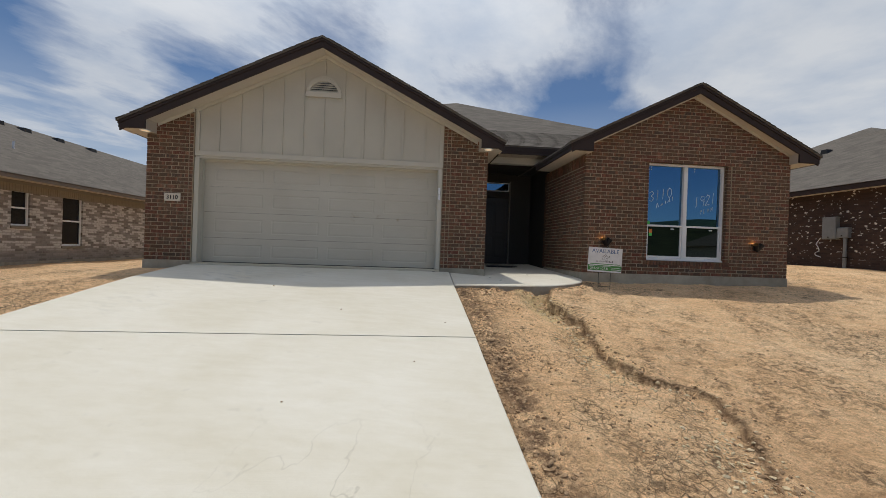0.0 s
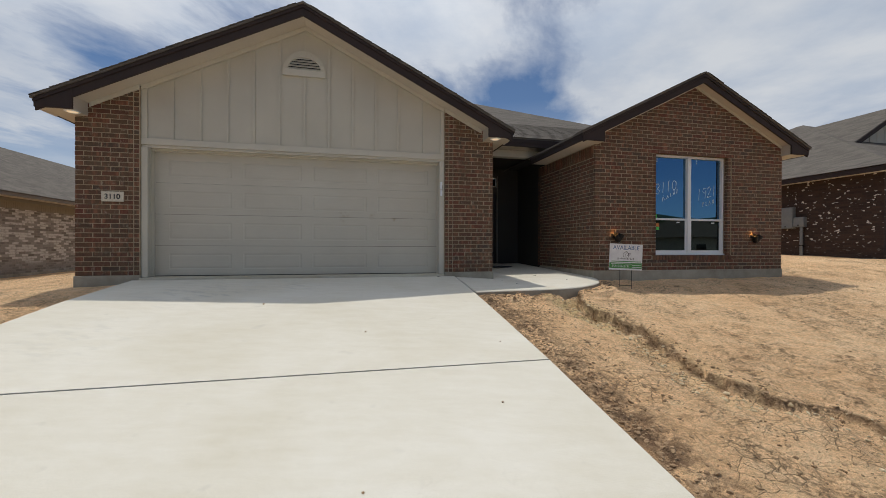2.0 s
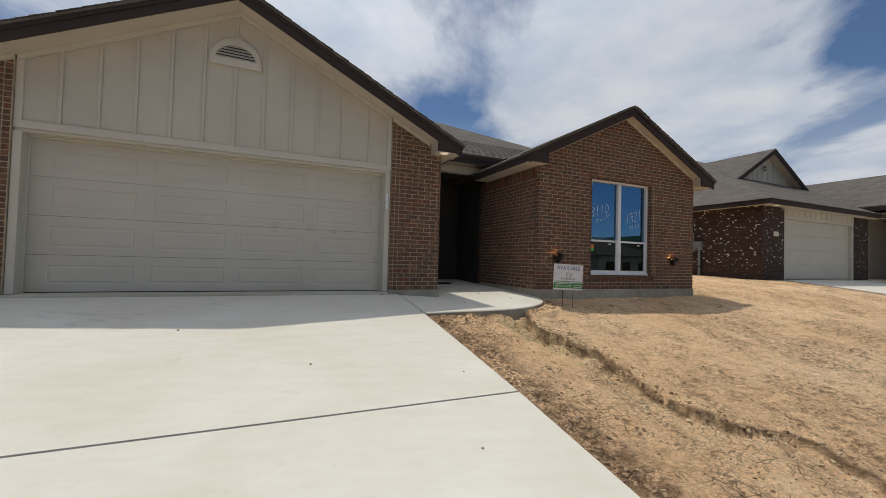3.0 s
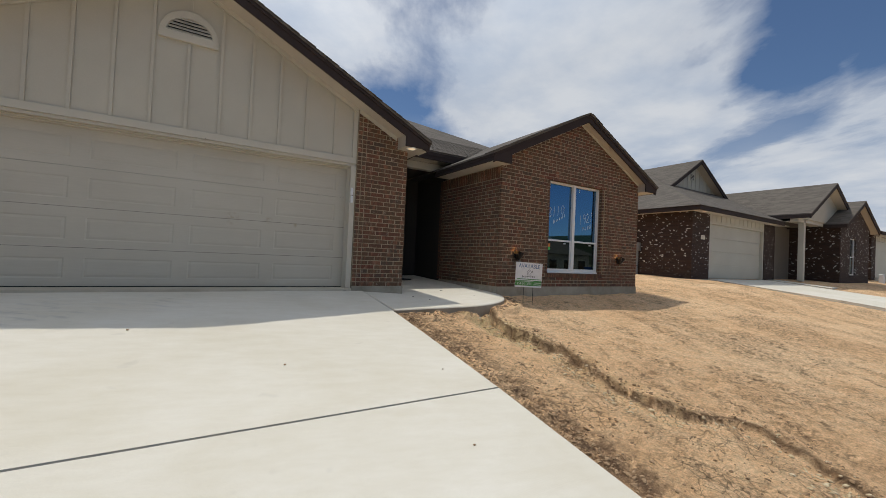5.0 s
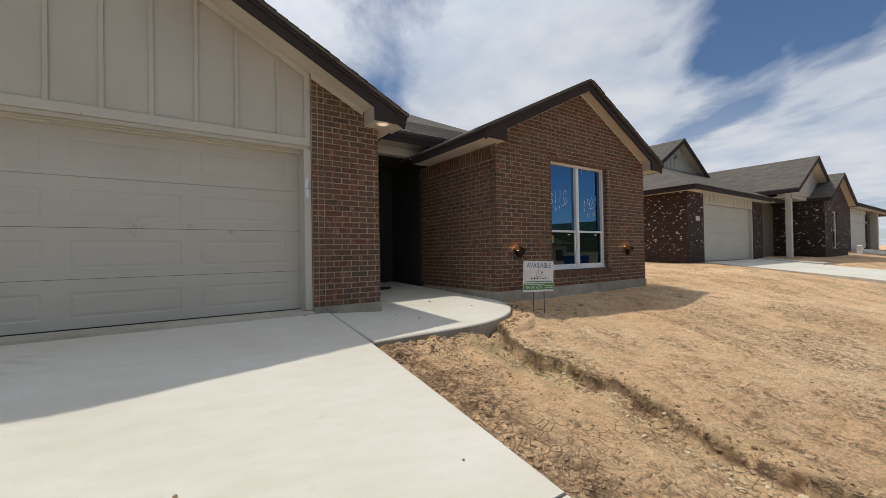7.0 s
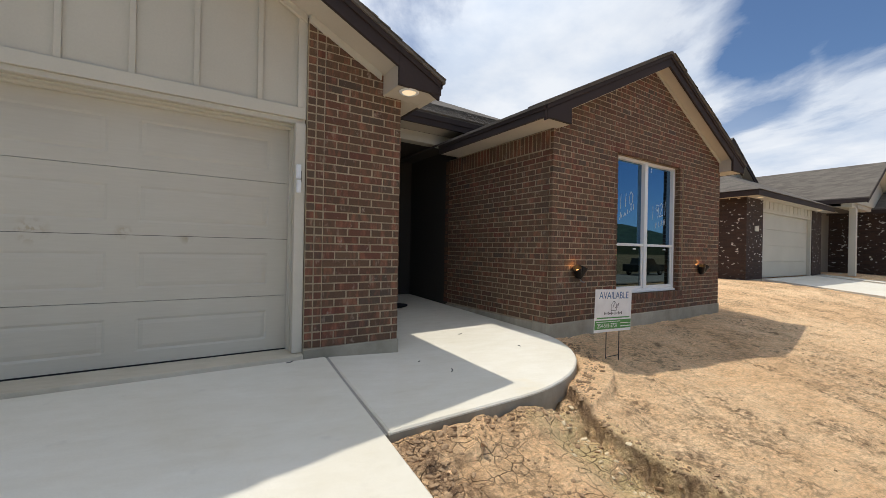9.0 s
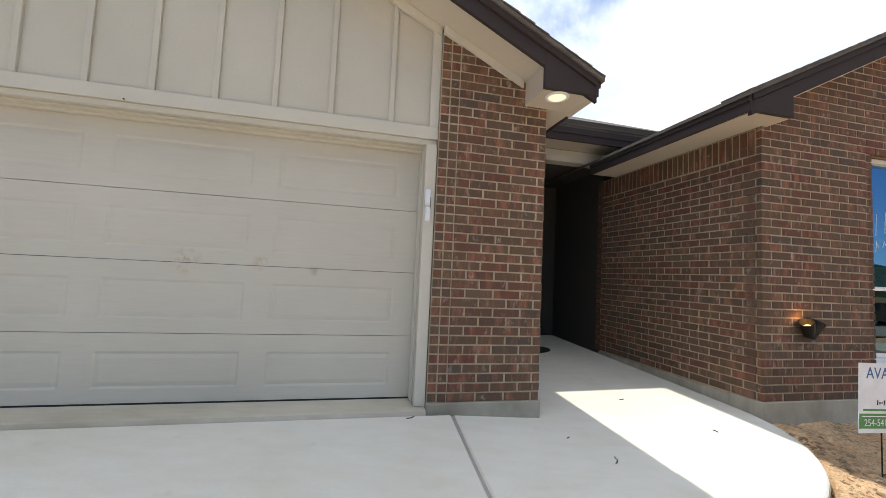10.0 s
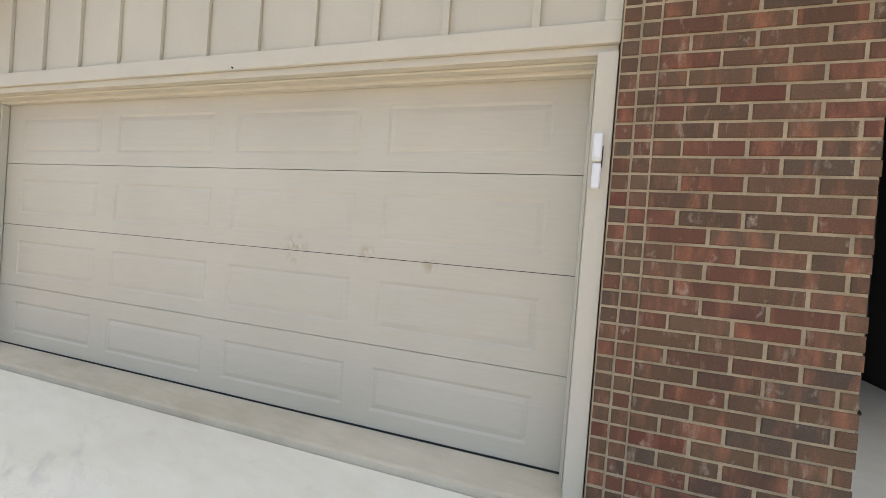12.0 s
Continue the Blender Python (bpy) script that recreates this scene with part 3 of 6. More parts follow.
def earth(x, y):
    z = interp(y, EARTH)
    if x > 9:
        z += 0.30 * smooth01(9, 15.5, x) * smooth01(3.0, 9.5, y) - 0.12 * smooth01(9, 12, x) * smooth01(8.5, 4.0, y)
        z += 0.10 * smooth01(16, 36, x)
    if x < -5:
        z -= 0.42 * smooth01(-5, -10.5, x) * smooth01(1.0, 9.0, y)
    near = 1 - smooth01(40, 90, math.hypot(x, y))
    if near > 0:
        p = Vector((x, y, 0))
        z += near * (0.032 * noise.noise(p * 0.8) + 0.030 * max(0.0, noise.noise(Vector((x * 1.1 + y * 0.5, y * 0.9, 6.0)) * 1.6)) + 0.012 * noise.noise(Vector((x * 4.2, y * 1.6 + x * 1.2, 2.0))) + 0.022 * noise.noise(p * 2.3 + Vector((3, 1, 0))) + 0.012 * noise.noise(p * 7.0) + 0.010 * noise.noise(p * 15.0))
        if 1.0 < x < 7 and 1.5 < y < 8.3:
            crumbly = smooth01(-0.05, 0.35, noise.noise(Vector((x * 1.2 + y * 0.3, y * 0.7, 12.0)))) + 1.2 * (1 - smooth01(0.15, 0.5, x - 1.07))
            z += crumbly * (0.010 * abs(noise.noise(p * 23.0)) + 0.007 * noise.noise(p * 34.0))
    if y < -120:
        z += smooth01(-150, -330, y) * (interp(x, HILLS) + 4 * noise.noise(Vector((x * 0.03, 1.2, 0))))
    # wash-out running down from the walk
    if 2.0 < y < 7.5 and 1.0 < x < 6:
        g = interp(y, GULLY_UP) + 0.03 * noise.noise(Vector((0, y * 3.1, 7)))
        d = x - g
        deep = 0.060 * smooth01(2.1, 3.0, y) + 0.040 * smooth01(3.4, 4.6, y) + 0.055 * smooth01(5.0, 6.0, y)
        deep *= 0.85 + 0.55 * noise.noise(Vector((1.7, y * 2.3, 4)))
        ragged = 0.045 * noise.noise(Vector((x * 3, y * 7, 9))) + 0.022 * noise.noise(Vector((x * 9, y * 21, 3)))
        cut = smooth01(-0.46, 0.0, d) * (1 - smooth01(0.12 + ragged, 0.146 + ragged, d))
        z -= deep * cut * (0.85 + 0.5 * noise.noise(Vector((x * 5, y * 5, 2))))
        z += 0.03 * math.exp(-((d - 0.27) / 0.13) ** 2)
        # wheel ruts
        for off in (-0.72, 0.62, 1.35):
            z -= 0.034 * math.exp(-((d - off - 0.12 * math.sin(y * 1.3)) / 0.11) ** 2) * (0.6 + 0.6 * noise.noise(Vector((x * 2, y * 2, 5))))
    # graded beds against the concrete
    if 1.0 <= y <= 8.5 or y < 1.0:
        dr, dl = x - drive_right(y), drive_left(y) - x
        top = interp(y, DRIVE)
        if y > 6.6 and x > 1.0:
            dr = 9
        if -0.1 < dr < 0.5:
            z += (top - 0.055 - z) * (1 - smooth01(0.0, 0.5, dr)) + 0.03 * noise.noise(Vector((x * 9, y * 9, 1))) * (1 - smooth01(0.25, 0.5, dr))
        if -0.1 < dl < 0.5:
            z += (top - 0.06 - z) * (1 - smooth01(0.0, 0.5, dl))
        if dr <= 0.02 and dl <= 0.02 and y < 8.6:
            z = min(z, top - 0.09)
    for x0, x1, y1, z1 in ((16.3, 22.1, 9.96, 0.21), (34.9, 40.5, 9.0, 0.5)):
        if x0 - 1.5 < x < x1 + 1.5 and -6 < y < y1 + 0.5:
            top = interp(y, ((-6.0, -1.36), (0.0, -0.95), (5.0, -0.30), (y1, z1)))
            k = 1 - smooth01(0.0, 1.5, max(x0 - x, x - x1, 0.0))
            z += (min(z, top - 0.09) - z) * k if x0 <= x <= x1 else (top - 0.06 - z) * k * 0.8
    if on_walk(x, y, 0.02):
        z = min(z, walk_z(x, y) - 0.18)
    elif on_walk(x, y, 0.35) and y < 8.4:
        lump = noise.noise(Vector((x * 6, y * 6, 4)))
        z += 0.10 * max(0, lump) + 0.035 + 0.05 * smooth01(2.8, 3.3, x)
        z = min(z, walk_z(x, y) - 0.055 + 0.02 * lump)
        if x > 2.7 and on_walk(x, y, 0.22):
            z = max(z, walk_z(x, y) - 0.095 + 0.025 * lump - 0.06 * (1 - smooth01(0.1, 0.35, abs(x - 2.85))))
    return z


def graded(stops):
    out = []
    for a, b, step in stops:
        n = max(1, round((b - a) / step))
        out += [a + (b - a) * i / n for i in range(n)]
    return out + [stops[-1][1]]


gx = graded(((-900, -120, 130), (-120, -30, 15), (-30, -12, 1.5), (-12, -6, 0.3), (-6, 0.9, 0.2), (0.9, 3.3, 0.021), (3.3, 5.5, 0.04), (5.5, 9.5, 0.08), (9.5, 24, 0.2), (24, 45, 0.7), (45, 120, 12), (120, 680, 14), (680, 900, 110)))
gy = graded(((-900, -400, 120), (-400, -140, 20), (-140, -30, 11), (-30, 0, 1.2), (0, 2.0, 0.2), (2.0, 7.4, 0.024), (7.4, 7.6, 0.04), (7.6, 9, 0.1), (9, 16, 0.5), (16, 60, 4), (60, 900, 120)))
gv = [(x, y, earth(x, y)) for y in gy for x in gx]
gw = len(gx)
gf = [(j * gw + i, j * gw + i + 1, (j + 1) * gw + i + 1, (j + 1) * gw + i) for j in range(len(gy) - 1) for i in range(gw - 1)]
gm = bpy.data.meshes.new("ground")
gm.from_pydata(gv, [], gf)
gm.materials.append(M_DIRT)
for poly in gm.polygons:
    poly.use_smooth = True
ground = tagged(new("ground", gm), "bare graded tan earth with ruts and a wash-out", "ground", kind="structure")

# ---- driveway, walk, street ----
def slab(name, y0, y1, parent, steps=8, gap=0.011, thick=0.12):
    """One pour of the driveway between two joints, with eased edges."""
    ys = [y0 + gap + (y1 - y0 - 2 * gap) * i / steps for i in range(steps + 1)]
    v, f = [], []
    for y in ys:
        l, r, z = drive_left(y), drive_right(y), interp(y, DRIVE)
        v += [(l, y, z - thick), (l, y, z - 0.012), (l + 0.012, y, z), (r - 0.012, y, z), (r, y, z - 0.012), (r, y, z - thick)]
    for i in range(steps):
        for k in range(5):
            a = i * 6 + k
            f.append((a, a + 6, a + 7, a + 1))
    f.append((0, 1, 2, 3, 4, 5))
    f.append(tuple(range(steps * 6 + 5, steps * 6 - 1, -1)))
    return part(name, Geo().solid(v, f), M_CONCRETE, parent)


driveway = thing("driveway", "new pale concrete driveway sloping up to the garage", "driveway", kind="structure")
for y0, y1 in ((4.525, 8.40), (0.6, 4.525), (-3.4, 0.6), (-6.0, -3.4)):
    slab("slab", y0, y1, driveway)
part("joint_filler", Geo().prism([(drive_left(4.525) + 0.02, 4.50), (drive_right(4.525) - 0.004, 4.50), (drive_right(4.525) - 0.004, 4.55), (drive_left(4.525) + 0.02, 4.55)], "z", -0.70, -0.552), M_FIBRE, driveway, "dark strip in the joint between the slabs")

walkway = thing("walkway", "new concrete entry walk with a rounded outer edge", "walkway", kind="structure")
edge = walk_edge()
outline = [edge[0], (1.91, 6.94)] + edge[1:] + [(3.965, 12.0), (1.91, 12.0), (1.91, 8.44), (1.152, 8.44)]
wv = [(x, y, walk_z(x, y)) for x, y in outline] + [(x, y, walk_z(x, y) - 0.26) for x, y in outline]
k = len(outline)
wf = [(0, 1, k - 2, k - 1), tuple(range(1, k - 1)), tuple(range(2 * k - 1, k - 1, -1))] + [(i, i + k, (i + 1) % k + k, (i + 1) % k) for i in range(k)]
part("slab", Geo().solid(wv, wf), M_CONCRETE, walkway, bevel=0.012)
skirt = Geo()
rim_ = walk_edge(20)
for (ax, ay), (bx, by) in zip(rim_, rim_[1:]):
    def pushed(x, y, d):
        nx, ny = (0.0, -1.0) if x <= 2.25 else ((x - 2.25) / 1.72 ** 2, (y - 8.42) / 1.48 ** 2)
        l = math.hypot(nx, ny)
        return x + nx / l * d, y + ny / l * d
    q = [pushed(ax, ay, 0.004), pushed(bx, by, 0.004), pushed(bx, by, -0.02), pushed(ax, ay, -0.02)]
    zt = [walk_z(x, y) - 0.022 for x, y in ((ax, ay), (bx, by), (bx, by), (ax, ay))]
    skirt.solid([(x, y, z) for (x, y), z in zip(q, zt)] + [(x, y, z - 0.24) for (x, y), z in zip(q, zt)], [(0, 1, 2, 3), (7, 6, 5, 4), (0, 4, 5, 1), (1, 5, 6, 2), (2, 6, 7, 3), (3, 7, 4, 0)])
part("formed_edge", skirt, M_SLAB, walkway, "grey form-marked edge of the slab")
part("joint_filler", Geo().solid([(1.03, 6.96, -0.3), (1.11, 6.96, -0.3), (1.17, 8.42, -0.3), (1.09, 8.42, -0.3), (1.03, 6.96, -0.188), (1.11, 6.96, -0.188), (1.17, 8.42, -0.058), (1.09, 8.42, -0.058)],
     [(0, 3, 2, 1), (4, 5, 6, 7), (0, 1, 5, 4), (1, 2, 6, 5), (2, 3, 7, 6), (3, 0, 4, 7)]), M_STREET, walkway, "weathered fibre strip beside the driveway")

road = thing("road", "pale concrete residential street", "street", kind="structure")
part("roadway", Geo().box(-300, 300, -14.0, -6.0, -1.9, -1.42), M_STREET, road)
part("kerb", Geo().prism([(-6.35, -1.8), (-6.0, -1.8), (-6.0, -1.36), (-6.2, -1.36), (-6.35, -1.40)], "x", -300, 300), M_STREET, road)
part("kerb", Geo().prism([(-14.0, -1.8), (-13.65, -1.8), (-13.65, -1.40), (-13.8, -1.36), (-14.0, -1.36)], "x", -300, 300), M_STREET, road)


# ---- bricks ----
COURSE, LONG, JOINT = 0.0765, 0.2465, 0.0122
brick_meshes = {}


def brick_mesh(length, height):
    """A brick with eased front arrises: front at y = 0, body behind it."""
    key = (round(length, 2), round(height, 3))
    if key not in brick_meshes:
        l, h, c, d = key[0], key[1], 0.004, 0.05
        front = [(c, 0, c), (l - c, 0, c), (l - c, 0, h - c), (c, 0, h - c)]
        rim = [(0, c, 0), (l, c, 0), (l, c, h), (0, c, h)]
        back = [(0, d, 0), (l, d, 0), (l, d, h), (0, d, h)]
        f = [(0, 1, 2, 3)] + [(4 + i, 4 + (i + 1) % 4, (i + 1) % 4, i) for i in range(4)] + [(8 + i, 8 + (i + 1) % 4, 4 + (i + 1) % 4, 4 + i) for i in range(4)]
        me = bpy.data.meshes.new("brick")
        me.from_pydata(front + rim + back, [], f)
        me.materials.append(M_BRICK)
        brick_meshes[key] = me
    return brick_meshes[key]


def clip_poly(poly, line):
    """Keeps the part of a polygon on which a*u + b*v <= c."""
    a, b, c = line
    out = []
    for i, p in enumerate(poly):
        q = poly[(i + 1) % len(poly)]
        dp, dq = a * p[0] + b * p[1] - c, a * q[0] + b * q[1] - c
        if dp <= 0:
            out.append(p)
        if (dp < 0 < dq) or (dq < 0 < dp):
            t = dp / (dp - dq)
            out.append((p[0] + t * (q[0] - p[0]), p[1] + t * (q[1] - p[1])))
    return out


class BrickField:
    """Running bond over a stretch of wall. m maps u (along), d (inward) and v (up) to the world."""

    def __init__(self, m, seed):
        self.m, self.pieces, self.rng = m, [], random.Random(seed)

    def lay(self, u0, u1, v0, v1, holes=(), lines=(), soldier=False, header=False):
        course = 0.245 if soldier else COURSE
        rows = int(round((v1 - v0) / course + 0.25)) if not soldier else 1
        for r in range(rows):
            z = v0 + r * course
            if soldier:
                pitch, h, start = COURSE, 0.235, u0
            elif header:
                pitch, h, start = u1 - u0 + 0.03, COURSE - JOINT, u0
            else:
                pitch, h = LONG, COURSE - JOINT
                start = u0 - (LONG / 2 if r % 2 else 0) + 0.004 * self.rng.uniform(-1, 1)
            u = start
            while u < u1 - 0.02:
                a, b = max(u, u0), min(u + pitch - JOINT, u1 - (JOINT if header else 0.0))
                u += pitch
                spans = [(a, b)]
                for hu0, hu1, hv0, hv1 in holes:
                    if z + h * 0.5 > hv0 and z + h * 0.5 < hv1:
                        spans = [s for p, q in spans for s in ((p, min(q, hu0 - JOINT)), (max(p, hu1 + JOINT), q)) if s[1] - s[0] > 0.02]
                for p, q in spans:
                    if q - p < 0.02:
                        continue
                    top = min(z + h, v1) if not soldier else z + h
                    if top - z < 0.015:
                        continue
                    poly = [(p, z), (q, z), (q, top), (p, top)]
                    cut = poly
                    for ln in lines:
                        cut = clip_poly(cut, ln) if cut else cut
                    if len(cut) < 3:
                        continue
                    self.pieces.append((p, q, z, top, None if cut == poly else cut))
        return self

    def build(self, parent, pick):
        """pick(u, v) chooses the bricks that are pieces of their own; the rest is one mesh."""
        rest = Geo()
        for p, q, z, top, cut in self.pieces:
            out = self.rng.uniform(-0.0025, 0.002)
            if cut is None and pick((p + q) / 2, (z + top) / 2):
                ob = new("brick", brick_mesh(q - p, top - z))
                ob.parent = parent
                ob.matrix_basis = self.m @ Matrix.Translation((p, out, z)) @ pose(0, 0, 0, 0, self.rng.uniform(-0.25, 0.25), self.rng.uniform(-0.3, 0.3))
                continue
            poly = cut or [(p, z), (q, z), (q, top), (p, top)]
            cu, cv = sum(a[0] for a in poly) / len(poly), sum(a[1] for a in poly) / len(poly)
            c, n = 0.004, len(poly)
            inner = [(a + (cu - a) * min(0.4, c / (abs(cu - a) + 1e-6)), b + (cv - b) * min(0.4, c / (abs(cv - b) + 1e-6))) for a, b in poly]
            v = [self.m @ Vector((a, out, b)) for a, b in inner] + [self.m @ Vector((a, out + c, b)) for a, b in poly] + [self.m @ Vector((a, out + 0.05, b)) for a, b in poly]
            f = [tuple(range(n))] + [(n + i, n + (i + 1) % n, (i + 1) % n, i) for i in range(n)] + [(2 * n + i, 2 * n + (i + 1) % n, n + (i + 1) % n, n + i) for i in range(n)]
            rest.solid(v, f)
        if rest.v:
            me = bpy.data.meshes.new("brickwork")
            me.from_pydata(rest.v, [], rest.f)
            me.materials.append(M_BRICK)
            ob = new("brickwork", me)
            ob.parent = parent
            ob["kind"] = "stuff"


def facing_front(y):
    return Matrix.Translation((0, y, 0))


def facing_left(x):
    """A wall whose outside looks towards -x: u runs along -y."""
    return Matrix.Translation((x, 0, 0)) @ pose(0, 0, 0, 0, 0, -90)


def facing_right(x):
    return Matrix.Translation((x, 0, 0)) @ pose(0, 0, 0, 0, 0, 90)


# ---- the house ----
house = thing("house", "new single-storey brown brick house with beige trim and a two-car garage", "house")
GC, GT = -1.60, 4.62      # garage gable: ridge line x and ridge height
WC, WT = 6.37, 4.19       # wing gable
PITCH = 0.5


def roof_z(c, top, x):
    return top - PITCH * abs(x - c)


# foundation
part("foundation", Geo().box(0.925, 1.912, 8.435, 8.75, -0.45, 0.04).box(-5.085, -4.165, 8.435, 8.75, -0.6, 0.04)
     .box(-4.164, 0.924, 8.70, 9.2, -0.4, 0.0).box(1.70, 1.911, 8.751, 10.6, -0.4, 0.03).box(-5.084, -4.9, 8.751, 20, -0.7, 0.04), M_SLAB, house, "rough grey concrete footing under the brick", bevel=0.008)
part("foundation", Geo().box(3.955, 8.765, 8.178, 8.5, -0.6, 0.05).box(3.956, 4.2, 8.501, 10.62, -0.4, 0.03).box(8.55, 8.764, 8.501, 20, -0.6, 0.05), M_SLAB, house, "rough grey concrete footing under the brick", bevel=0.008)

# garage lip, chipped along its front edge
lip = Geo()
n_lip = 120
lv = []
for i in range(n_lip + 1):
    x = -4.16 + 5.08 * i / n_lip
    chip = 0.012 * max(0, noise.noise(Vector((x * 6, 0, 3)))) + 0.02 * max(0, noise.noise(Vector((x * 1.7, 0, 8))) - 0.25)
    lv += [(x, 8.395 + chip, -0.06), (x, 8.405 + chip * 1.5, -0.006 - chip * 0.4), (x, 8.43 + chip, 0.0), (x, 8.72, 0.004), (x, 8.72, -0.06)]
lf = [(i * 5 + k, i * 5 + k + 5, i * 5 + (k + 1) % 5 + 5, i * 5 + (k + 1) % 5) for i in range(n_lip) for k in range(5)]
lf += [(0, 1, 2, 3, 4), tuple(n_lip * 5 + k for k in (4, 3, 2, 1, 0))]
part("garage_sill", lip.solid(lv, lf), M_LIP, house, "stained concrete lip under the garage door")

# walls: mortar beds behind the bricks
right_pier = part("brick_wall", Geo().prism([(1.098, 0.04), (1.894, 0.04), (1.894, 2.70), (1.098, 3.08)], "y", 8.456, 8.72)
                  .box(1.012, 1.0975, 8.461, 8.72, 0.04, 3.12).box(0.932, 1.0115, 8.467, 8.72, 0.04, 3.15).box(1.70, 1.8945, 8.721, 10.6, 0.03, 2.56), M_MORTAR, house)
left_pier = part("brick_wall", Geo().prism([(-5.058, 0.04), (-4.338, 0.04), (-4.338, 3.06), (-5.058, 2.70)], "y", 8.456, 8.72)
                 .box(-4.3375, -4.258, 8.461, 8.72, 0.04, 3.09).box(-4.2575, -4.172, 8.467, 8.72, 0.04, 3.12).box(-5.059, -4.9, 8.721, 20, 0.04, 2.56), M_MORTAR, house)
wing_front = part("brick_wall", Geo().box(3.982, 5.322, 8.1955, 8.34, 0.05, 2.515).box(7.348, 8.738, 8.1955, 8.34, 0.05, 2.515).box(5.3225, 5.412, 8.211, 8.34, 0.352, 2.515).box(7.258, 7.3475, 8.211, 8.34, 0.352, 2.515).box(5.3225, 7.3475, 8.1955, 8.34, 0.05, 0.3515)
                  .prism([(3.982, 2.516), (8.738, 2.516), (8.738, 2.81), (6.37, 4.0), (3.982, 2.80)], "y", 8.1955, 8.34), M_MORTAR, house)
wing_side = part("brick_wall", Geo().box(3.9755, 4.12, 8.341, 10.6, 0.03, 2.604), M_MORTAR, house)
part("outer_wall", Geo().box(8.60, 8.738, 8.341, 10.4, 0.05, 2.75).box(9.1, 9.24, 10.4, 26, 0.0, 3.1).box(8.6, 9.24, 10.4, 10.5, 0, 3.1).box(-5.06, 9.24, 26, 26.14, 0, 3.1)
     .box(-5.06, -4.92, 20, 26, 0, 3.1), M_MORTAR, house, "brick side and rear walls")

RAKE_R, RAKE_L = (0.5, 1, 3.63), (-0.5, 1, 5.23)
WRAKE_R, WRAKE_L = (0.5, 1, 7.195), (-0.5, 1, 0.825)


# ---- garage front: siding, trim and door ----
def gable_board(geo, c, top, x0, x1, drop0, drop1, y0, y1):
    """A board under the roof slope between x0 and x1, both on one side of the ridge."""
    z = [roof_z(c, top, x) for x in (x0, x1)]
    return geo.prism([(x0, z[0] - drop1), (x1, z[1] - drop1), (x1, z[1] - drop0), (x0, z[0] - drop0)], "y", y0, y1)


part("siding", Geo().prism([(-4.16, 2.197), (0.92, 2.197), (0.92, 3.19), (GC, 4.45), (-4.16, 3.17)], "y", 8.535, 8.60), M_SIDING, house, "beige board-and-batten gable siding")
for i in range(11):
    x = 0.55 if i == 0 else 0.07 - 0.4185 * (i - 1)
    z0 = 2.301
    top = roof_z(GC, GT, x) - 0.20
    spans = [(z0, top)]
    if abs(x + 1.62) < 0.30:
        spans = [(z0, 3.54), (4.0, top)]
    for a, b in spans:
        if b - a > 0.06:
            part("batten", Geo().box(x - 0.043, x - 0.001, 8.510, 8.5345, a, b), M_SIDING, house, bevel=0.002)
part("band_board", Geo().box(-4.17, 0.93, 8.50, 8.5345, 2.195, 2.3), M_TRIM, house, bevel=0.003)
part("corner_board", Geo().prism([(0.85, 2.3005), (0.93, 2.3005), (0.93, 3.165), (0.85, 3.205)], "y", 8.501, 8.5345), M_TRIM, house, bevel=0.003)
part("corner_board", Geo().prism([(-4.17, 2.3005), (-4.09, 2.3005), (-4.09, 3.185), (-4.17, 3.145)], "y", 8.501, 8.5345), M_TRIM, house, bevel=0.003)

part("nail", Geo().lathe([(0.005, 0.0), (0.005, -0.012), (0.002, -0.014)], (-1.362, 8.4995, 2.205), "y", 8), M_BLACK, house, "black nail head on the band board")

# jambs and head, with stepped stop mouldings
for xo, d in ((0.926, -1), (-4.166, 1)):
    p, q = sorted((xo, xo + d * 0.092))
    part("door_jamb", Geo().box(p, q, 8.49, 8.74, 0.005, 2.1495), M_TRIM, house, bevel=0.003)
    p, q = sorted((xo + d * 0.0922, xo + d * 0.108))
    part("door_stop", Geo().box(p, q, 8.645, 8.702, 0.005, 2.1145), M_TRIM, house, bevel=0.006)
    p, q = sorted((xo + d * 0.0922, xo + d * 0.1))
    part("stop_bead", Geo().box(p, q, 8.58, 8.6445, 0.005, 2.1345), M_TRIM, house, bevel=0.004)
part("door_head", Geo().box(-4.165, 0.925, 8.525, 8.74, 2.150, 2.1945), M_TRIM, house, bevel=0.003)
part("head_bead", Geo().box(-4.115, 0.875, 8.58, 8.6445, 2.135, 2.1495), M_TRIM, house, bevel=0.004)
part("head_stop", Geo().box(-4.115, 0.875, 8.645, 8.702, 2.115, 2.1495), M_TRIM, house, bevel=0.006)

garage_door = part("garage_door", Geo().box(-4.115, 0.875, 8.742, 8.78, 0.0, 2.14), M_RUBBER, house, "beige raised-panel sectional garage door, closed")


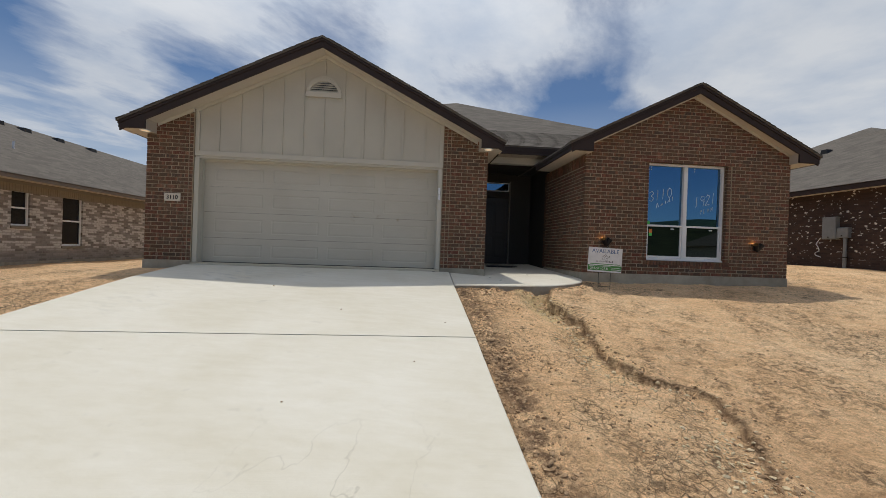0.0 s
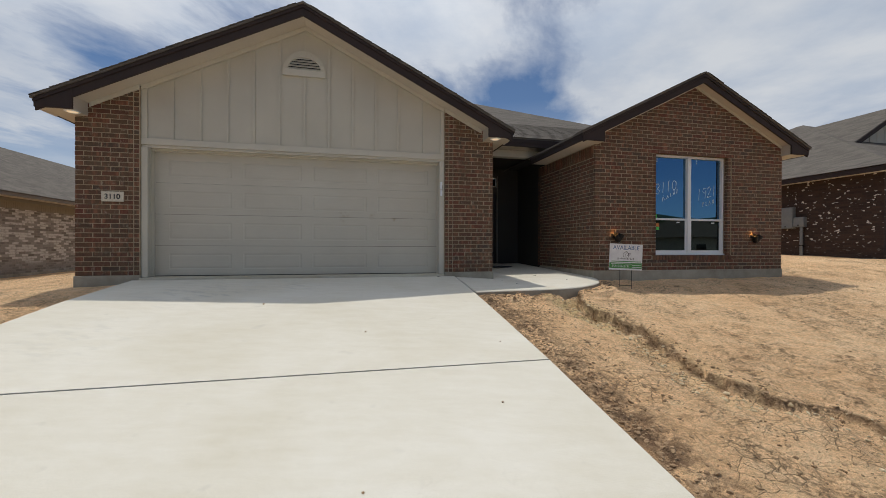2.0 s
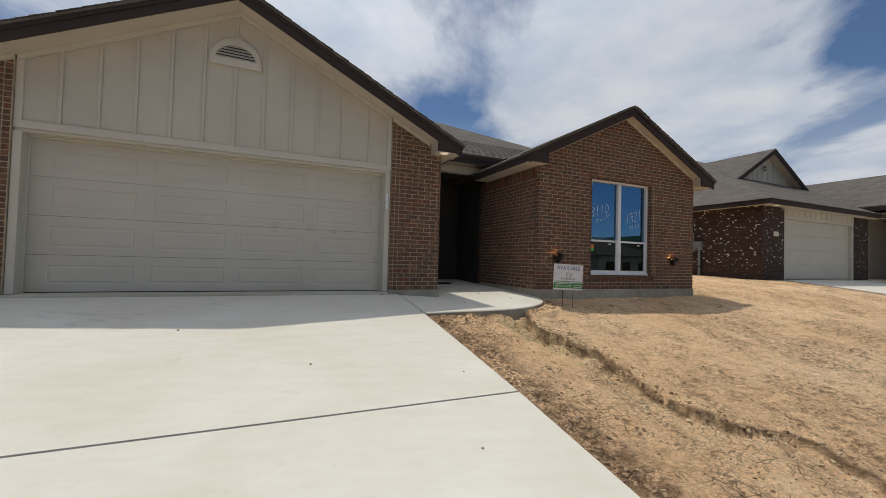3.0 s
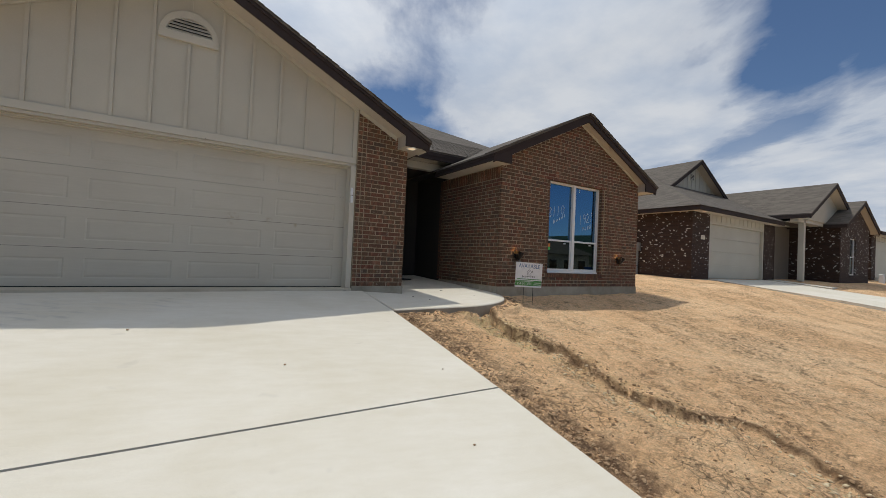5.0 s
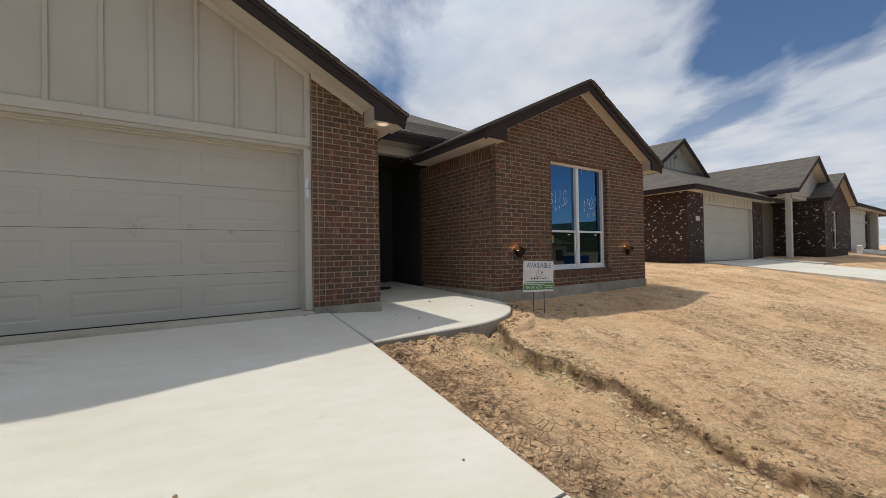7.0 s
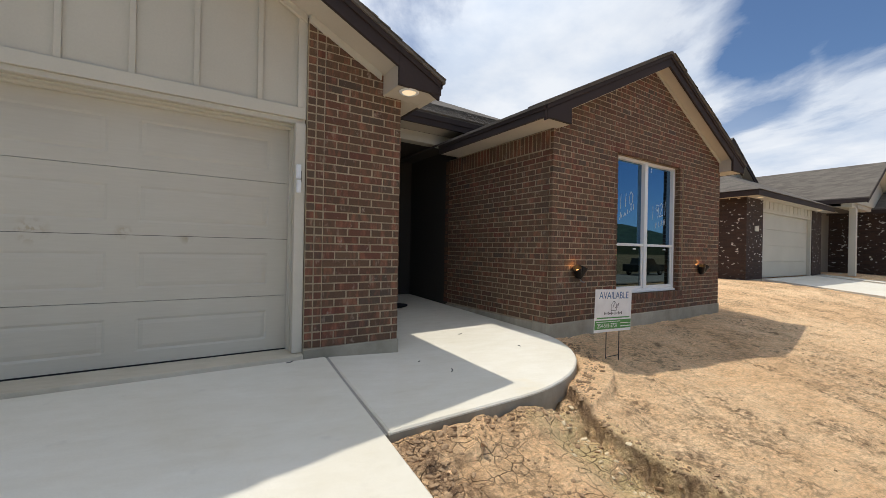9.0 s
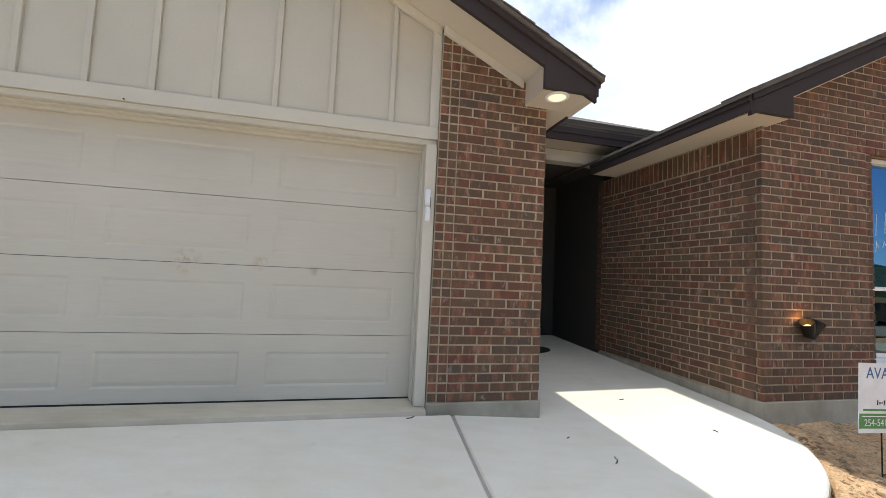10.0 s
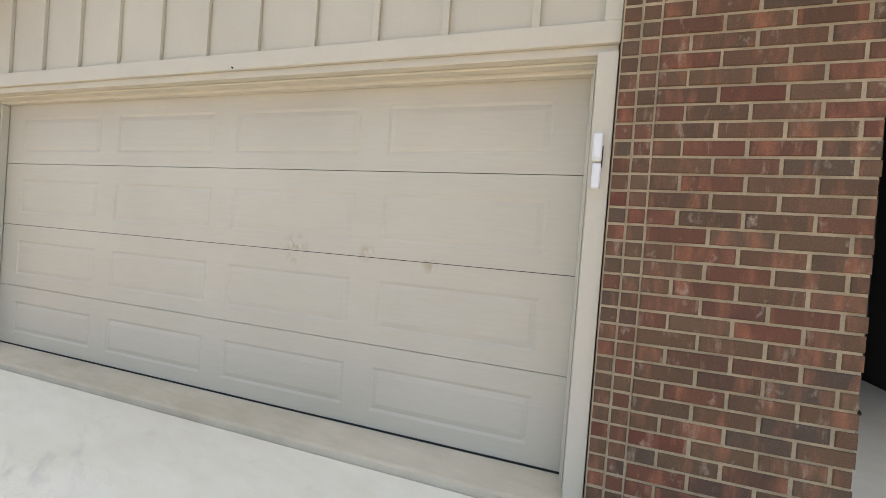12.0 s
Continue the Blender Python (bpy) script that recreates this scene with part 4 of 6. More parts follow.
def door_section(z0, z1):
    """One section with four raised panels pressed into its face."""
    x0, x1, yf = -4.10, 0.875, 8.705
    panels = [(-3.851 + 1.172 * i, -2.868 + 1.172 * i) for i in range(4)]
    xs, zs = [x0], [z0 + 0.002, z0 + 0.105, z0 + 0.123, z0 + 0.155, z1 - 0.185, z1 - 0.153, z1 - 0.135, z1 - 0.002]
    for a, b in panels:
        xs += [a, a + 0.018, a + 0.05, b - 0.05, b - 0.018, b]
    xs.append(x1)

    def depth(x, z):
        for a, b in panels:
            e = min(x - a, b - x, z - zs[1], zs[6] - z)
            if e > 0.0001:
                return 0.006 if e < 0.03 else 0.0005
        return 0.0
    v = [(x, yf + depth(x, z), z) for z in zs for x in xs]
    w_ = len(xs)
    f = [(j * w_ + i, j * w_ + i + 1, (j + 1) * w_ + i + 1, (j + 1) * w_ + i) for j in range(len(zs) - 1) for i in range(w_ - 1)]
    k_ = len(v)
    v += [(x, 8.738, z0 + 0.004) for x in (x0, x1)] + [(x, 8.738, z1 - 0.004) for x in (x0, x1)]
    f += [(0, k_, k_ + 1, w_ - 1), (len(zs) * w_ - w_, len(zs) * w_ - 1, k_ + 3, k_ + 2)]
    return Geo().solid(v, f)


DOOR_Z = (0.015, 0.527, 1.066, 1.602, 2.139)
for i in range(4):
    part("door_section", door_section(DOOR_Z[i], DOOR_Z[i + 1]), M_DOOR, garage_door, bevel=0.0)
part("weather_seal", Geo().box(-4.11, 0.873, 8.7025, 8.7415, 0.0045, 0.0145), M_RUBBER, garage_door, "black rubber bottom seal")

# half-round louvred gable vent
vent = Geo()
vx, vz, vr = -1.628, 3.60, 0.365
ring = [(vx + vr * math.cos(a), vz + vr * 1.07 * math.sin(a)) for a in [math.pi * i / 24 for i in range(25)]]
inner = [(vx + (vr - 0.085) * math.cos(a), vz + 0.056 + (vr - 0.085) * 0.80 * math.sin(a)) for a in [math.pi * i / 24 for i in range(25)]]
for i in range(24):
    vent.prism([ring[i], ring[i + 1], inner[i + 1], inner[i]], "y", 8.485, 8.5345)
vent.box(vx - vr, vx + vr, 8.482, 8.5345, vz - 0.055, vz + 0.055)
gable_vent = part("gable_vent", vent, M_TRIM, house, "half-round louvred attic vent", bevel=0.003)
part("vent_back", Geo().prism(inner, "y", 8.526, 8.5335), M_RUBBER, gable_vent)
for i in range(5):
    z = vz + 0.068 + 0.046 * i
    half = math.sqrt(max(0.0, 1 - ((z - vz - 0.056) / ((vr - 0.085) * 0.80)) ** 2)) * (vr - 0.085)
    if half > 0.04:
        part("slat", Geo().solid([(vx - half, 8.485, z - 0.012), (vx + half, 8.485, z - 0.012), (vx + half, 8.513, z + 0.022), (vx - half, 8.513, z + 0.022),
             (vx - half, 8.485, z - 0.004), (vx + half, 8.485, z - 0.004), (vx + half, 8.513, z + 0.030), (vx - half, 8.513, z + 0.030)],
             [(0, 3, 2, 1), (4, 5, 6, 7), (0, 1, 5, 4), (1, 2, 6, 5), (2, 3, 7, 6), (3, 0, 4, 7)]), M_TRIM, gable_vent)


# ---- roofs ----
def gable_roof(c, top, half, y_front, y_back, y_wall, parent, back_left=None, back_right=None, boxed=0.155):
    """Roof deck, rake boards, boxed eaves and soffits of one street-facing gable."""
    tip = top - PITCH * half
    deck = Geo()
    for d in (-1, 1):
        yb = y_back
        deck.solid([(c, y_front - 0.02, top), (c + d * (half + 0.015), y_front - 0.02, tip - 0.008), (c + d * (half + 0.015), yb, tip - 0.008), (c, yb, top),
                    (c, y_front - 0.02, top - 0.035), (c + d * (half + 0.015), y_front - 0.02, tip - 0.043), (c + d * (half + 0.015), yb, tip - 0.043), (c, yb, top - 0.035)],
                   [(0, 1, 2, 3), (7, 6, 5, 4), (0, 4, 5, 1), (1, 5, 6, 2), (2, 6, 7, 3), (3, 7, 4, 0)])
    roof = part("roof", deck, M_SHINGLE, parent, "grey-brown asphalt shingle roof")
    for d in (-1, 1):
        xs = sorted((c, c + d * (half - 0.03)))
        part("rake_mould", gable_board(Geo(), c, top, xs[0], xs[1], 0.038, 0.095, y_front - 0.004, y_front + 0.03), M_FASCIA, roof, bevel=0.003)
        part("rake_board", gable_board(Geo(), c, top, xs[0], xs[1], 0.096, 0.225, y_front + 0.016, y_front + 0.05), M_FASCIA, roof, bevel=0.003)
        part("rake_soffit", gable_board(Geo(), c, top, xs[0], xs[1], 0.165, 0.19, y_front + 0.051, y_wall + 0.06), M_SOFFIT, roof)
        # boxed return at the eave
        xo, xi = c + d * (half - 0.05), c + d * (half - 0.495)
        zb = tip - boxed
        a, b = sorted((xi, xo))
        part("eave_return", Geo().prism([(a, zb), (b, zb), (b, roof_z(c, top, b) - 0.1), (a, roof_z(c, top, a) - 0.1)], "y", y_front + 0.010, y_front + 0.048), M_FASCIA, roof, "dark painted boxed eave end", bevel=0.003)
        p, q = sorted((xi, xi + d * 0.02))
        part("return_cheek", Geo().prism([(p, zb), (q, zb), (q, roof_z(c, top, q) - 0.195), (p, roof_z(c, top, p) - 0.195)], "y", y_front + 0.0485, y_wall + 0.012), M_SOFFIT, roof)
        p, q = sorted((xi + d * 0.021, xo))
        part("eave_soffit", Geo().box(p, q, y_front + 0.0485, y_wall - 0.004, zb, zb + 0.02), M_SOFFIT, roof)
        yb = (back_left if d < 0 else back_right) or y_back
        part("eave_fascia", Geo().box(min(xo + d * 0.001, xo + d * 0.035), max(xo + d * 0.001, xo + d * 0.035), y_front + 0.011, yb, zb - 0.004, tip - 0.03), M_FASCIA, roof, bevel=0.003)
        part("drip_edge", Geo().box(min(xo + d * 0.0355, xo + d * 0.05), max(xo + d * 0.0355, xo + d * 0.05), y_front + 0.011, yb, tip - 0.085, tip - 0.03), M_FASCIA, roof)
    return roof


garage_roof = gable_roof(GC, GT, 3.78, 8.07, 17.0, 8.45, house, back_right=10.04)
wing_roof = gable_roof(WC, WT, 2.83, 7.94, 16.0, 8.19, house, back_left=10.30, boxed=0.17)
part("eave_soffit", Geo().box(1.89, 2.13, 8.4505, 10.04, 2.575, 2.595), M_SOFFIT, garage_roof)
part("eave_soffit", Geo().box(-5.33, -5.06, 8.4505, 20, 2.575, 2.595), M_SOFFIT, garage_roof)
part("eave_soffit", Geo().box(3.59, 3.97, 8.1865, 10.30, 2.605, 2.625), M_SOFFIT, wing_roof)
part("eave_soffit", Geo().box(8.73, 9.15, 8.1865, 10.4, 2.605, 2.625), M_SOFFIT, wing_roof)
# frieze boards under the rakes
for c, top, xa, xb, yw, roof_ in ((GC, GT, 0.931, 1.66, 8.45, garage_roof), (GC, GT, -4.86, -4.171, 8.45, garage_roof), (GC, GT, -4.16, GC, 8.50, garage_roof), (GC, GT, GC, 0.92, 8.50, garage_roof),
                                  (WC, WT, 3.98, WC, 8.19, wing_roof), (WC, WT, WC, 8.73, 8.19, wing_roof)):
    part("frieze_board", gable_board(Geo(), c, top, xa, xb, 0.1905, 0.245 if c == WC else 0.262, yw - 0.022, yw + 0.02), M_TRIM, roof_, bevel=0.003)

# hipped main roof behind, and the entry between the two gables
HX, HY, HZ = 2.15, 17.6, 6.955
part("main_roof", Geo().solid([(-5.4, 10.05, 3.18), (9.7, 10.05, 3.18), (9.7, 27, 3.18), (-5.4, 27, 3.18), (HX, HY, HZ), (HX, 27, HZ),
                               (-5.4, 10.05, 3.14), (9.7, 10.05, 3.14), (9.7, 27, 3.14), (-5.4, 27, 3.14)],
                              [(0, 1, 4), (1, 2, 5, 4), (3, 0, 4, 5), (2, 3, 5), (0, 6, 7, 1), (1, 7, 8, 2), (2, 8, 9, 3), (3, 9, 6, 0), (6, 9, 8, 7)]), M_SHINGLE, house, "hipped asphalt shingle roof")
part("entry_fascia", Geo().box(1.85, 4.3, 10.05, 10.09, 2.965, 3.139).box(1.85, 4.3, 10.036, 10.0495, 3.06, 3.139), M_FASCIA, house)
part("entry_soffit", Geo().box(1.85, 4.3, 10.0905, 10.45, 2.97, 2.99), M_SOFFIT, house)
part("entry_beam", Geo().box(1.891, 3.98, 10.4505, 10.62, 2.79, 2.968).box(1.891, 3.98, 10.435, 10.4502, 2.79, 2.88), M_TRIM, house, bevel=0.004)
# porch walls and ceiling: deep shade is part of their paint colour
part("porch_wall", Geo().box(3.98, 4.12, 10.6005, 12.04, -0.02, 3.0), M_PORCH, house, "taupe siding inside the entry porch, deepened to carry its shade")
part("porch_wall", Geo().box(1.75, 1.90, 10.6005, 12.04, -0.02, 3.0), M_PORCH, house, "taupe siding inside the entry porch, deepened to carry its shade")
part("porch_wall", Geo().box(1.75, 2.355, 12.0405, 12.18, -0.02, 3.0).box(3.345, 4.12, 12.0405, 12.18, -0.02, 3.0).box(2.3555, 3.3445, 12.0405, 12.18, 2.59, 3.0), M_PORCH, house, "taupe siding inside the entry porch, deepened to carry its shade")
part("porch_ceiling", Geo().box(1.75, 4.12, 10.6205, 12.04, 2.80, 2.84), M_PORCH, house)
front_door = part("front_door", Geo().box(2.40, 3.30, 12.09, 12.14, 0.03, 2.07), M_DARKDOOR, house, "dark stained front door, closed")
for x0, x1, z0, z1 in ((2.48, 2.80, 0.25, 0.85), (2.90, 3.22, 0.25, 0.85), (2.48, 2.80, 1.0, 1.9), (2.90, 3.22, 1.0, 1.9)):
    part("panel", Geo().box(x0, x1, 12.072, 12.0895, z0, z1), M_DARKDOOR, front_door, bevel=0.012)
part("lever_handle", Geo().lathe([(0.028, 0), (0.028, 0.012), (0.012, 0.016), (0.012, 0.05)], (2.47, 12.02, 1.0), "y").box(2.46, 2.58, 12.015, 12.03, 0.992, 1.010), M_BLACK, front_door, "black lever handle")
part("door_frame", Geo().box(2.356, 2.398, 12.03, 12.15, 0.0, 2.589).box(3.302, 3.344, 12.03, 12.15, 0.0, 2.589), M_GREYTRIM, house, bevel=0.004)
# head between door and transom, in the same shade-darkened porch colour
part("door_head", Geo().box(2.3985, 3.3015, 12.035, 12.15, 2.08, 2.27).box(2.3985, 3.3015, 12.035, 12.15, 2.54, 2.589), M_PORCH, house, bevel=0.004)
transom = part("transom_window", Geo().box(2.3985, 3.3015, 12.06, 12.10, 2.271, 2.30).box(2.3985, 3.3015, 12.06, 12.10, 2.51, 2.539).box(2.3985, 2.43, 12.06, 12.10, 2.3005, 2.5095).box(3.27, 3.3015, 12.06, 12.10, 2.3005, 2.5095), M_VINYL, house)
part("pane", Geo().box(2.4305, 3.2695, 12.075, 12.08, 2.301, 2.509), M_GLASS, transom).visible_shadow = False
part("threshold", Geo().box(2.40, 3.30, 12.0, 12.15, -0.01, 0.028), M_BLACK, house)

# ---- wing window ----
WX0, WX1, WZ0, WZ1, WY, WR = 5.430, 7.240, 0.365, 2.505, 8.29, 1.14
wm = (WX0 + WX1) / 2
window = part("window", Geo().box(WX0, WX0 + 0.045, WY, WY + 0.09, WZ0, WZ1).box(WX1 - 0.045, WX1, WY, WY + 0.09, WZ0, WZ1).box(WX0 + 0.0455, WX1 - 0.0455, WY, WY + 0.09, WZ0, WZ0 + 0.055)
              .box(WX0 + 0.0455, WX1 - 0.0455, WY, WY + 0.09, WZ1 - 0.045, WZ1).box(wm - 0.045, wm + 0.045, WY - 0.004, WY + 0.09, WZ0 + 0.0555, WZ1 - 0.0455), M_VINYL, house, "white vinyl double window with marker notes on the glass", bevel=0.004)
for a, b in ((WX0 + 0.0455, wm - 0.0455), (wm + 0.0455, WX1 - 0.0455)):
    part("sash", Geo().box(a, b, WY + 0.012, WY + 0.05, WR - 0.03, WR + 0.012).box(a, a + 0.032, WY + 0.018, WY + 0.05, WZ0 + 0.056, WR - 0.031).box(b - 0.032, b, WY + 0.018, WY + 0.05, WZ0 + 0.056, WR - 0.031)
         .box(a + 0.0325, b - 0.0325, WY + 0.018, WY + 0.05, WZ0 + 0.056, WZ0 + 0.10), M_VINYL, window, bevel=0.003)
    part("pane", Geo().box(a, b, WY + 0.060, WY + 0.065, WR + 0.0125, WZ1 - 0.046), M_GLASS, window).visible_shadow = False
    part("pane", Geo().box(a + 0.0325, b - 0.0325, WY + 0.040, WY + 0.045, WZ0 + 0.1005, WR - 0.031), M_LOWGLASS, window).visible_shadow = False
    part("sash_lock", Geo().box((a + b) / 2 + 0.16, (a + b) / 2 + 0.24, WY + 0.030, WY + 0.039, WR - 0.085, WR - 0.06), M_WHITEP, window, bevel=0.003)
part("sill_trim", Geo().box(WX0 - 0.005, WX1 + 0.005, WY - 0.03, WY - 0.001, WZ0 - 0.003, WZ0 + 0.03), M_VINYL, window, bevel=0.004)
yg = WY + 0.0585
STROKES = {"3": ((0.0, 0.9), (0.3, 1.0), (0.55, 0.78), (0.2, 0.52), (0.55, 0.28), (0.3, 0.0), (0.0, 0.1)), "1": ((0.3, 1.0), (0.22, 0.0)),
           "0": ((0.35, 1.0), (0.08, 0.75), (0.05, 0.3), (0.3, 0.0), (0.58, 0.25), (0.6, 0.75), (0.35, 1.0)), "9": ((0.55, 0.9), (0.2, 1.0), (0.05, 0.72), (0.3, 0.5), (0.55, 0.75), (0.5, 0.3), (0.42, 0.0)),
           "2": ((0.05, 0.8), (0.3, 1.0), (0.55, 0.8), (0.3, 0.4), (0.0, 0.0), (0.6, 0.05)), "P": ((0.1, 0.0), (0.1, 1.0), (0.5, 0.9), (0.45, 0.55), (0.1, 0.5)),
           "L": ((0.1, 1.0), (0.08, 0.0), (0.5, 0.02)), "A": ((0.0, 0.0), (0.3, 1.0), (0.55, 0.0), (0.45, 0.4), (0.12, 0.38)), "N": ((0.05, 0.0), (0.08, 1.0), (0.5, 0.05), (0.52, 1.0))}


def handwriting(text, x, z, high, step, rise, wide=0.009):
    """Marker strokes on the glass, each a thin ribbon."""
    geo = Geo()
    for i, ch in enumerate(text):
        pts = [Vector((x + step * i + a * high * 0.8, z + rise * i + b * high + rise * a)) for a, b in STROKES[ch]]
        for a, b in zip(pts, pts[1:]):
            d = (b - a).normalized() * wide / 2
            o = Vector((-d.y, d.x))
            q = [a - d - o, b + d - o, b + d + o, a - d + o]
            geo.solid([(k_.x, yg, k_.y) for k_ in q] + [(k_.x, yg + 0.001, k_.y) for k_ in q], [(0, 1, 2, 3), (7, 6, 5, 4), (0, 4, 5, 1), (1, 5, 6, 2), (2, 6, 7, 3), (3, 7, 4, 0)])
    return geo


part("marker_note", handwriting("3110", 5.54, 1.66, 0.22, 0.135, 0.032), M_CHALK, window, "white marker numbers on the glass")
part("marker_note", handwriting("1921", 6.60, 1.56, 0.23, 0.13, 0.036), M_CHALK, window, "white marker numbers on the glass")
part("marker_note", handwriting("PLAN", 6.74, 1.43, 0.09, 0.085, 0.022, 0.008), M_CHALK, window, "white marker word on the glass")
scrawl = Geo()
for i, (h, lean) in enumerate(((0.12, 0.02), (0.06, -0.02), (0.07, 0.03), (0.05, -0.03), (0.07, 0.0), (0.06, 0.03), (0.10, -0.02), (0.09, 0.01))):
    x, z = 5.70 + i * 0.052, 1.52 + i * 0.026
    scrawl.solid([(x, yg, z), (x + 0.010, yg, z), (x + 0.010 + lean, yg, z + h), (x + lean, yg, z + h), (x, yg + 0.001, z), (x + 0.010, yg + 0.001, z), (x + 0.010 + lean, yg + 0.001, z + h), (x + lean, yg + 0.001, z + h)],
                 [(0, 1, 2, 3), (7, 6, 5, 4), (0, 4, 5, 1), (1, 5, 6, 2), (2, 6, 7, 3), (3, 7, 4, 0)])
part("marker_note", scrawl, M_CHALK, window, "illegible white marker scrawl on the glass")
part("sticker", Geo().box(5.502, 5.565, yg - 0.001, yg, 1.16, 1.235), M_LIME, window, "small green sticker")
part("sticker", Geo().box(5.54, 5.61, WY + 0.038, WY + 0.0395, 0.97, 1.05), M_ORANGE, window, "small orange sticker")
part("sticker", Geo().box(5.54, 5.61, WY + 0.038, WY + 0.0395, 0.90, 0.969), M_LIME, window, "small green sticker")
for x in (5.55, 6.57):
    for z in (2.36, 2.41):
        part("shipping_tab", Geo().box(x, x + 0.02, yg - 0.001, yg, z, z + 0.025), M_WHITEP, window)
part("room", Geo().box(4.121, 8.599, 12.2, 12.3, 0, 2.9).box(4.121, 8.599, 8.341, 12.2, -0.05, 0.0).box(4.121, 8.599, 8.341, 12.2, 2.6, 2.64).box(4.1205, 4.16, 8.341, 12.2, 0.0, 2.6).box(8.56, 8.5995, 8.341, 12.2, 0.0, 2.6), M_INSIDE, house, "empty unlit room behind the window")

# ---- neighbours ----
def window_unit(parent, x, y, z, w_, h, face):
    """A white single-hung window in a neighbour's wall. face: -1 looks to -x, 1 to +x, 0 to the front."""
    geo, lower = Geo(), Geo()
    e = 0.05

    def b(g, u0, u1, d0, d1, z0, z1):
        if face == 0:
            g.box(x + u0, x + u1, y + d0, y + d1, z0, z1)
        else:
            xs = sorted((x - face * d0, x - face * d1))
            g.box(xs[0], xs[1], y + u0, y + u1, z0, z1)
    b(geo, 0, e, 0.05, 0.13, z, z + h)
    b(geo, w_ - e, w_, 0.05, 0.13, z, z + h)
    b(geo, e, w_ - e, 0.05, 0.13, z, z + e)
    b(geo, e, w_ - e, 0.05, 0.13, z + h - e, z + h)
    b(geo, e, w_ - e, 0.055, 0.13, z + h * 0.48, z + h * 0.48 + e)
    win = part("window", geo, M_VINYL, parent, "white single-hung window", bevel=0.004)
    b(lower, e, w_ - e, 0.082, 0.088, z + e, z + h * 0.48)
    b(lower, e, w_ - e, 0.092, 0.098, z + h * 0.48 + e, z + h - e)
    part("pane", lower, M_NEARGLASS, win)
    ledge = Geo()
    b(ledge, -0.02, w_ + 0.02, -0.035, 0.049, z - 0.085, z - 0.002)
    part("sill", ledge, M_TANBRICK if face == 1 else M_DARKBRICK, win, bevel=0.01)
    return win


M_NEARGLASS = material("dark_window_glass", plain((0.010, 0.011, 0.013)), 0.05, specular=0.6)


def utility_box(x, y, z, w_, h, d, face, name, label, mat):
    """A wall-mounted enclosure with a door, rim and latch on a side wall that looks to -x (face -1) or +x (1)."""
    t = thing(name, label, "utility box", (x, y, z))
    xs = sorted((x, x + face * d))
    part("enclosure", Geo().box(xs[0], xs[1], y, y + w_, z, z + h), mat, t, bevel=0.008)
    xo = x + face * d
    xs = sorted((xo + face * 0.001, xo + face * 0.014))
    part("cover", Geo().box(xs[0], xs[1], y + 0.015, y + w_ - 0.015, z + 0.02, z + h - 0.02), mat, t, bevel=0.004)
    xs = sorted((xo + face * 0.0145, xo + face * 0.03))
    part("latch", Geo().box(xs[0], xs[1], y + w_ / 2 - 0.02, y + w_ / 2 + 0.02, z + 0.05, z + 0.09), M_BLACK, t)
    return t


# house downhill
n1 = thing("house", "neighbouring house of pale whitewashed brick with a grey shingle roof", "house")
part("brick_wall", Geo().box(-11.2, -11.0, 8.0, 12.20, -0.36, 2.06).box(-11.2, -11.0, 12.76, 13.87, -0.36, 2.06).box(-11.2, -11.0, 14.67, 34, -0.36, 2.06)
     .box(-11.2, -11.0, 12.2005, 12.7595, -0.36, 0.68).box(-11.2, -11.0, 12.2005, 12.7595, 1.71, 2.06).box(-11.2, -11.0, 13.8705, 14.6695, -0.36, 0.10).box(-11.2, -11.0, 13.8705, 14.6695, 1.75, 2.06), M_PALEBRICK, n1)
part("brick_wall", Geo().box(-24, -11.201, 8.0, 8.2, -0.36, 2.06).box(-24, -11.2, 33.8, 34, -0.36, 2.06), M_PALEBRICK, n1)
part("foundation", Geo().box(-24, -10.985, 7.985, 34.01, -1.0, -0.361), M_SLAB, n1)
part("frieze_board", Geo().box(-11.0, -10.975, 8.0, 34, 1.88, 1.98), M_GREYTRIM, n1)
part("eave_soffit", Geo().box(-11.2, -10.56, 7.6, 34.4, 1.981, 2.0), M_SOFFIT, n1)
part("eave_fascia", Geo().box(-10.56, -10.525, 7.6, 34.4, 1.97, 2.10), M_GREYTRIM, n1, "grey-beige gutter board")
soldiers = Geo()
for i in range(190):
    soldiers.box(-10.999, -10.978, 9.0 + 0.08 * i, 9.07 + 0.08 * i, 1.655, 1.879)
part("soldier_course", soldiers, M_TANBRICK, n1, "tan upright bricks under the eave")["kind"] = "stuff"
r1 = part("roof", Geo().prism([(-10.50, 2.10), (-17.6, 5.30), (-24.7, 2.10), (-24.7, 2.06), (-17.6, 5.25), (-10.50, 2.06)], "y", 7.55, 34.45), M_SHINGLE, n1, "grey asphalt shingle roof")
part("gable_wall", Geo().prism([(-24, 2.06), (-11.0, 2.06), (-17.5, 5.0)], "y", 8.0, 8.2), M_SIDING, n1)
for y in (17.7, 18.9, 20.6, 22.6):
    part("roof_vent", Geo().prism([(y, 4.95), (y + 0.42, 4.95), (y + 0.38, 5.11), (y + 0.05, 5.11)], "x", -17.1, -16.8), M_BLACK, r1, "black slant-back roof vent")
part("vent_pipe", Geo().lathe([(0.12, 0), (0.05, 0.07), (0.032, 0.09), (0.032, 0.34)], (-13.26, 14.66, 3.24)), M_WHITEP, r1)
window_unit(n1, -11.0, 13.87, 0.10, 0.80, 1.65, 1)
window_unit(n1, -11.0, 12.20, 0.68, 0.56, 1.03, 1)
